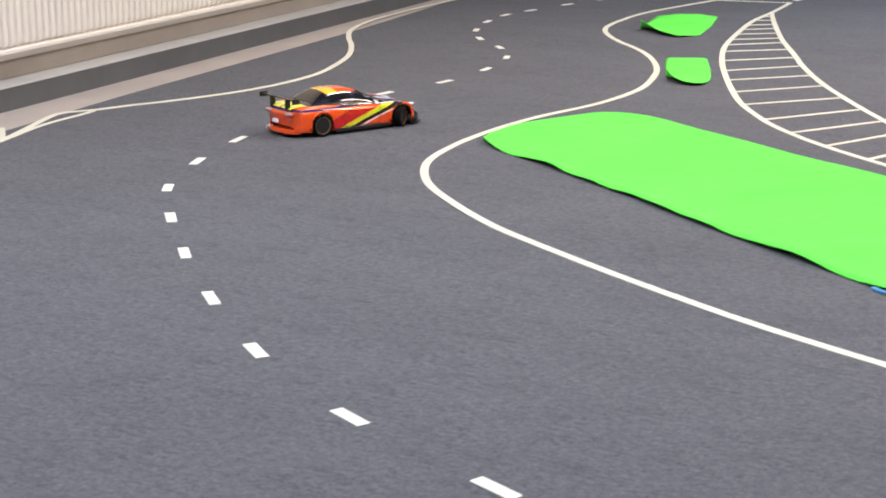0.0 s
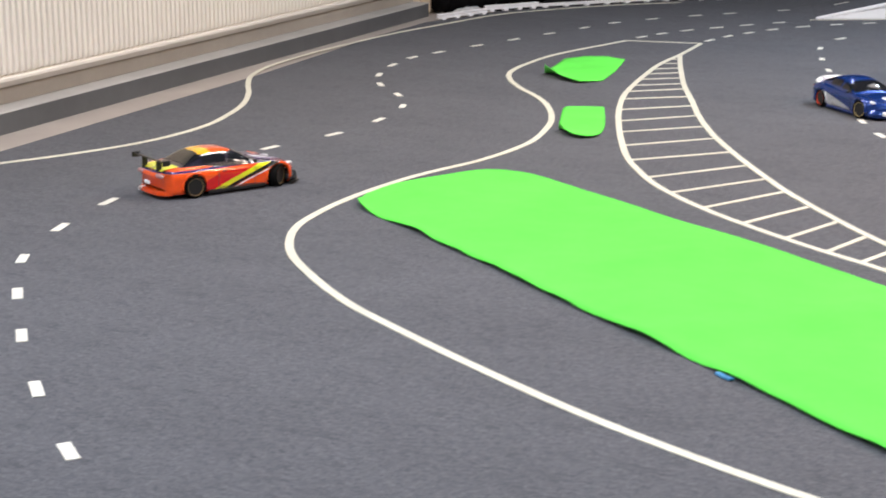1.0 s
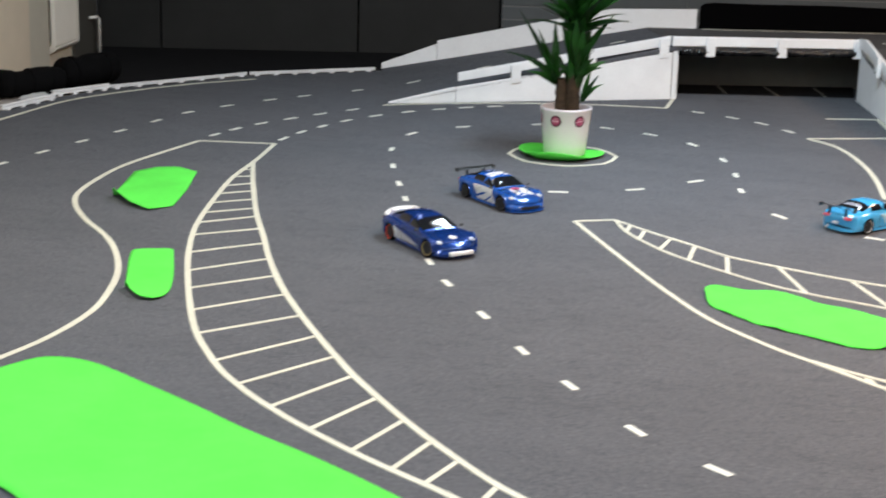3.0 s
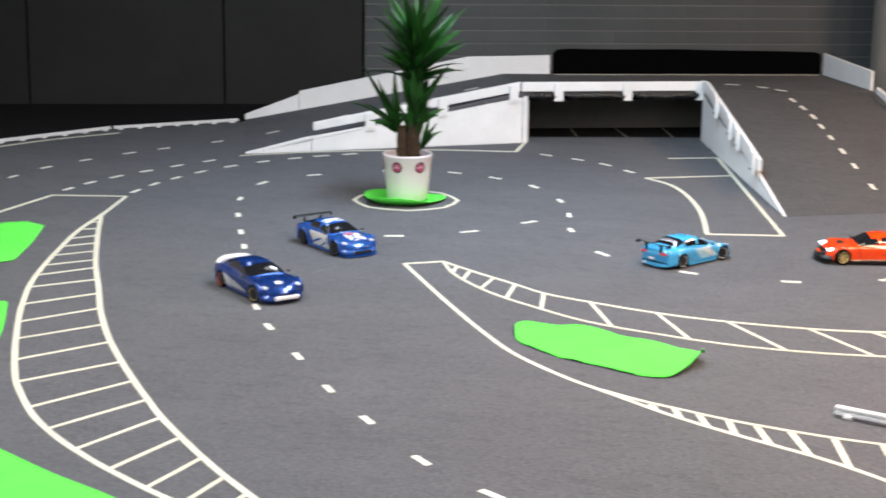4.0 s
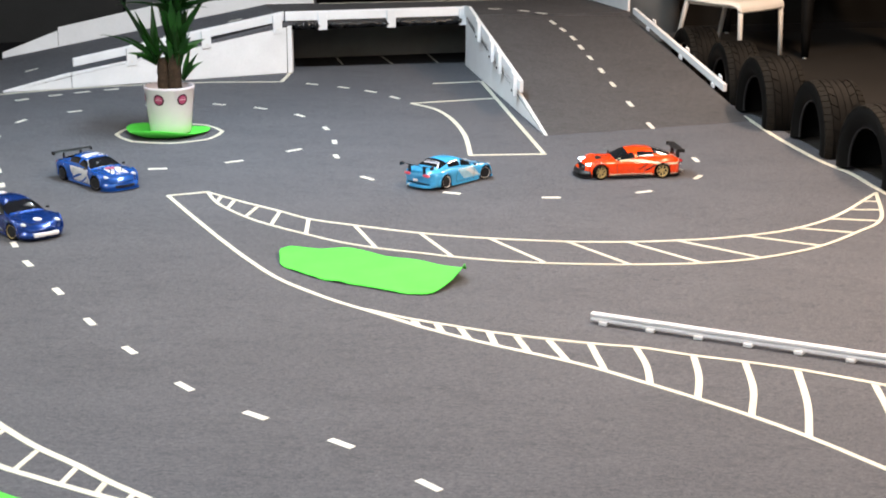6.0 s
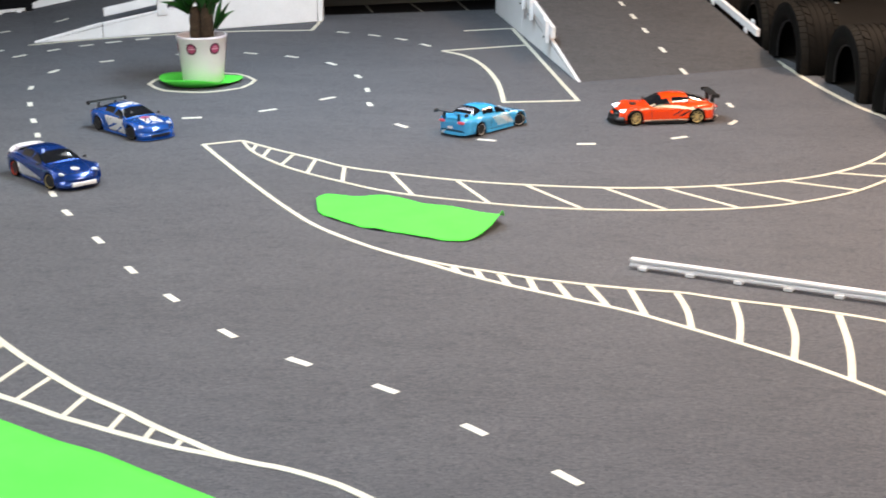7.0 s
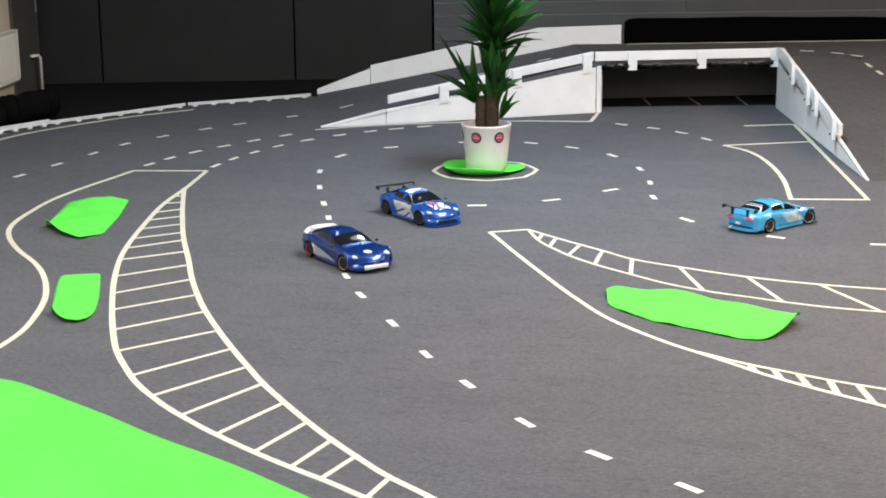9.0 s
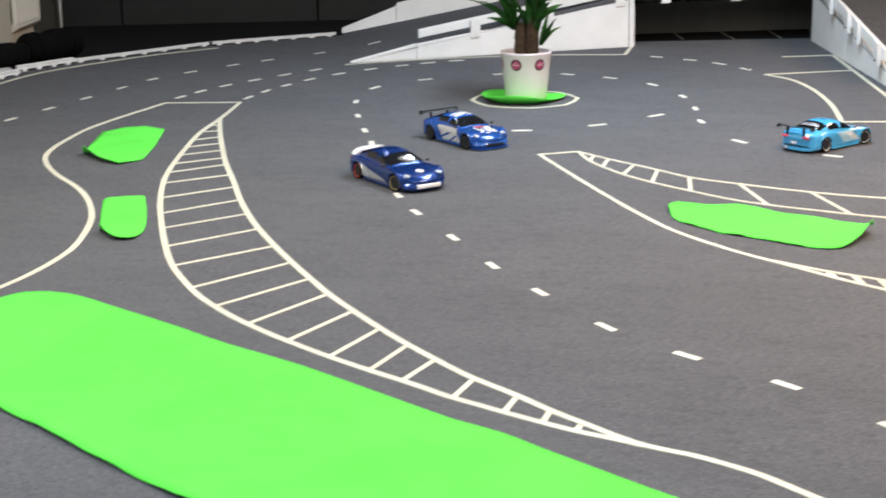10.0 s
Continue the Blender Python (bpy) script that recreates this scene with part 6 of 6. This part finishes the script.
ORANGE, YELLOW, RED = (0.86, 0.085, 0.008), (0.74, 0.76, 0.02), (0.62, 0.012, 0.010)
BLUE, SILVERP, SKY = (0.012, 0.080, 0.36), (0.62, 0.64, 0.68), (0.055, 0.36, 0.70)
WHITEP, BLACKP, CREAM = (0.78, 0.78, 0.80), (0.008, 0.008, 0.009), (0.80, 0.72, 0.50)
PAINT_FLAME = livery("flame_livery", ORANGE, [((1.0, 0.0, -2.6), -0.165, 0.052, RED, 0.018, 0.068), ((1.0, 0.0, -2.6), -0.098, 0.019, YELLOW, 0.0, 0.2), ((1.0, 0.0, -2.6), -0.064, 0.014, BLACKP, 0.0, 0.2), ((1.0, 0.0, -2.6), -0.040, 0.0055, WHITEP, 0.0, 0.06), ((0.0, 0.0, 1.0), 0.0815, 0.0035, (0.03, 0.02, 0.10), 0.0, 0.0842)])
ROOF_FLAME = livery("flame_roof", ORANGE, [((0.0, 0.0, 1.0), 0.095, 0.025, (0.012, 0.011, 0.025), 0.0, 0.119), ((1.0, 0.0, 0.0), -0.115, 0.055, (0.85, 0.45, 0.02), 0.119, 0.2), ((0.0, 1.0, 0.0), 0.0, 0.0022, BLACKP, 0.119, 0.2), ((1.0, 0.0, 0.5), 0.107, 0.004, WHITEP, 0.0, 0.118)])
PAINT_RED = livery("orange_livery", (0.80, 0.058, 0.003), [((-0.05, 0.4, 1.0), 0.1155, 0.0042, CREAM, 0.06, 0.2), ((0.0, 0.0, 1.0), 0.021, 0.0022, CREAM, 0.0, 0.03), ((1.0, 0.0, 1.6), -0.005, 0.006, BLACKP, 0.035, 0.062), ((1.0, 0.0, 1.6), 0.035, 0.004, BLACKP, 0.04, 0.066), ((1.0, 0.0, 0.3), 0.235, 0.010, BLACKP, 0.0, 0.06)])
PAINT_NAVY = livery("navy_livery", (0.004, 0.040, 0.24), [((0.25, 0.0, 1.0), 0.0185, 0.0205, (0.66, 0.67, 0.70), 0.0, 0.07), ((1.0, 0.0, 0.0), -0.2, 0.068, (0.004, 0.040, 0.24), 0.0, 0.2)], 0.25, flake=0.5)
PAINT_RACE = livery("race_livery", BLUE, [((1.0, 0.0, 0.55), 0.035, 0.072, SILVERP, 0.014, 0.079), ((1.0, 0.0, -2.6), -0.13, 0.014, BLUE, 0.0, 0.055), ((1.0, 0.0, -1.6), -0.015, 0.008, BLUE, 0.0, 0.045), ((1.0, 0.0, 0.8), -0.185, 0.014, SILVERP, 0.05, 0.2)], 0.2, flake=0.2)
ROOF_RACE = livery("race_roof", BLUE, [((1.0, 0.0, 0.0), -0.02, 0.022, WHITEP, 0.121, 0.2), ((1.0, 0.5, 0.0), 0.0, 0.004, BLUE, 0.121, 0.2), ((1.0, 0.0, 0.4), 0.075, 0.0035, WHITEP, 0.0, 0.115)])
PAINT_SKY = livery("sky_livery", SKY, [((1.0, 0.0, 1.0), 0.085, 0.055, (0.33, 0.56, 0.70), 0.028, 0.076), ((1.0, 0.0, 1.6), 0.14, 0.018, (0.60, 0.66, 0.70), 0.035, 0.07)])
SMOKELENS = surface('smoked_pink_lens', (0.45, 0.22, 0.22), 0.15, vary=0.1, coat=0.5)
PINKLENS = surface('pink_lens', (0.75, 0.10, 0.16), 0.15, vary=0.1, coat=0.5)
PALEPRINT = surface('pale_print', (0.34, 0.34, 0.40), 0.4, vary=0.3, scale=200)
PLAINBLUE = livery("plain_blue", BLUE)
RACEHOOD = livery("race_hood", WHITEP, [((1.0, -0.6, 0.0), 0.172, 0.007, BLUE, 0.0, 0.2), ((0.3, 1.0, 0.0), 0.050, 0.004, BLUE, 0.0, 0.2)])
PLAINYELLOW = livery("boot_yellow", YELLOW, [((0.0, 1.0, 0.0), 0.0, 0.0025, BLACKP, 0.0, 0.2)])
PLAINORANGE = livery("plain_orange", ORANGE)
PLAINNAVY = livery("plain_navy", (0.004, 0.040, 0.24), rough=0.25, flake=0.5)
PLAINSKY = livery("plain_sky", SKY)
WHITEGLOSS = livery("white_gloss", WHITEP)
PURPLE = livery("bonnet_stripe", (0.10, 0.06, 0.30), [((0.0, 1.0, 0.0), 0.0, 0.015, WHITEP, 0.0, 0.2)])
BLACKGLOSS = livery("black_gloss", BLACKP, rough=0.3)

drift_car(pose(-3.147, 4.238, 0.0, 0, 0, 63) @ Matrix.Scale(1.06, 4), "orange drift car with red, yellow and black side flashes", PAINT_FLAME, (BRONZE, BRONZE), "mid", TRIM, PLAINORANGE, lip=TRIM, roof=ROOF_FLAME, hood=PURPLE, tail=PLAINYELLOW, front=BLACKGLOSS, steer=34, tail_lens=SMOKELENS)
drift_car(pose(1.035, 7.79, 0.0, 0, 0, 189) @ Matrix.Scale(1.07, 4), "orange-red drift car with cream side stripe and lit headlights", PAINT_RED, (GOLD, GOLD), "tall", TRIM, TRIM, lit=True, steer=18, shape="fastback",
          extras=[("bonnet_vent", box_bm(0.125, -0.02, 0.076, 0.15, 0.02, 0.0845, 0.003), TRIM)])
drift_car(pose(-1.63, 6.64, 0.0, 0, 0, -47) @ Matrix.Scale(1.07, 4), "dark blue drift car with white sills and white spoiler", PAINT_NAVY, (GOLD, REDRIM), "lip", WHITEGLOSS, PLAINNAVY, steer=14, splitter=False, shape="fastback",
          extras=[("intake_bar", box_bm(0.226, -0.052, 0.018, 0.2445, 0.052, 0.034, 0.004), WHITEGLOSS), ("bonnet_scoop", blob(0.165, 0.0, 0.071, 0.026, 0.020, 0.006), WHITEGLOSS)])
drift_car(pose(-1.490, 7.528, 0.0, 0, 0, -46) @ Matrix.Scale(1.03, 4), "blue and silver drift car with a tall black rear wing", PAINT_RACE, (DARKRIM, DARKRIM), "gt", TRIM, PLAINBLUE, roof=ROOF_RACE, hood=RACEHOOD, hood_span=(-0.030, 0.050), steer=18, shape="fastback",
          extras=[("bonnet_badge", blob(0.112, 0.0, 0.0845, 0.020, 0.024, 0.003), PINK), ("bonnet_pin", tube([(0.165, -0.03, 0.07), (0.165, -0.03, 0.098)], 0.0022, 8), TRIM), ("bonnet_pin", tube([(0.165, 0.03, 0.07), (0.165, 0.03, 0.098)], 0.0022, 8), TRIM)])
drift_car(pose(0.175, 7.605, 0.0, 0, 0, 50), "light blue drift car with black wing plates and red tail lamps", PAINT_SKY, (SILVER, SILVER), "low", TRIM, PLAINSKY, steer=-25, tail_lens=PINKLENS,
          extras=[("window_lettering", patch("coupe", -0.134, -0.128, 58, 122, 0.002), PALEPRINT), ("window_lettering", patch("coupe", -0.123, -0.119, 64, 116, 0.002), PALEPRINT)])
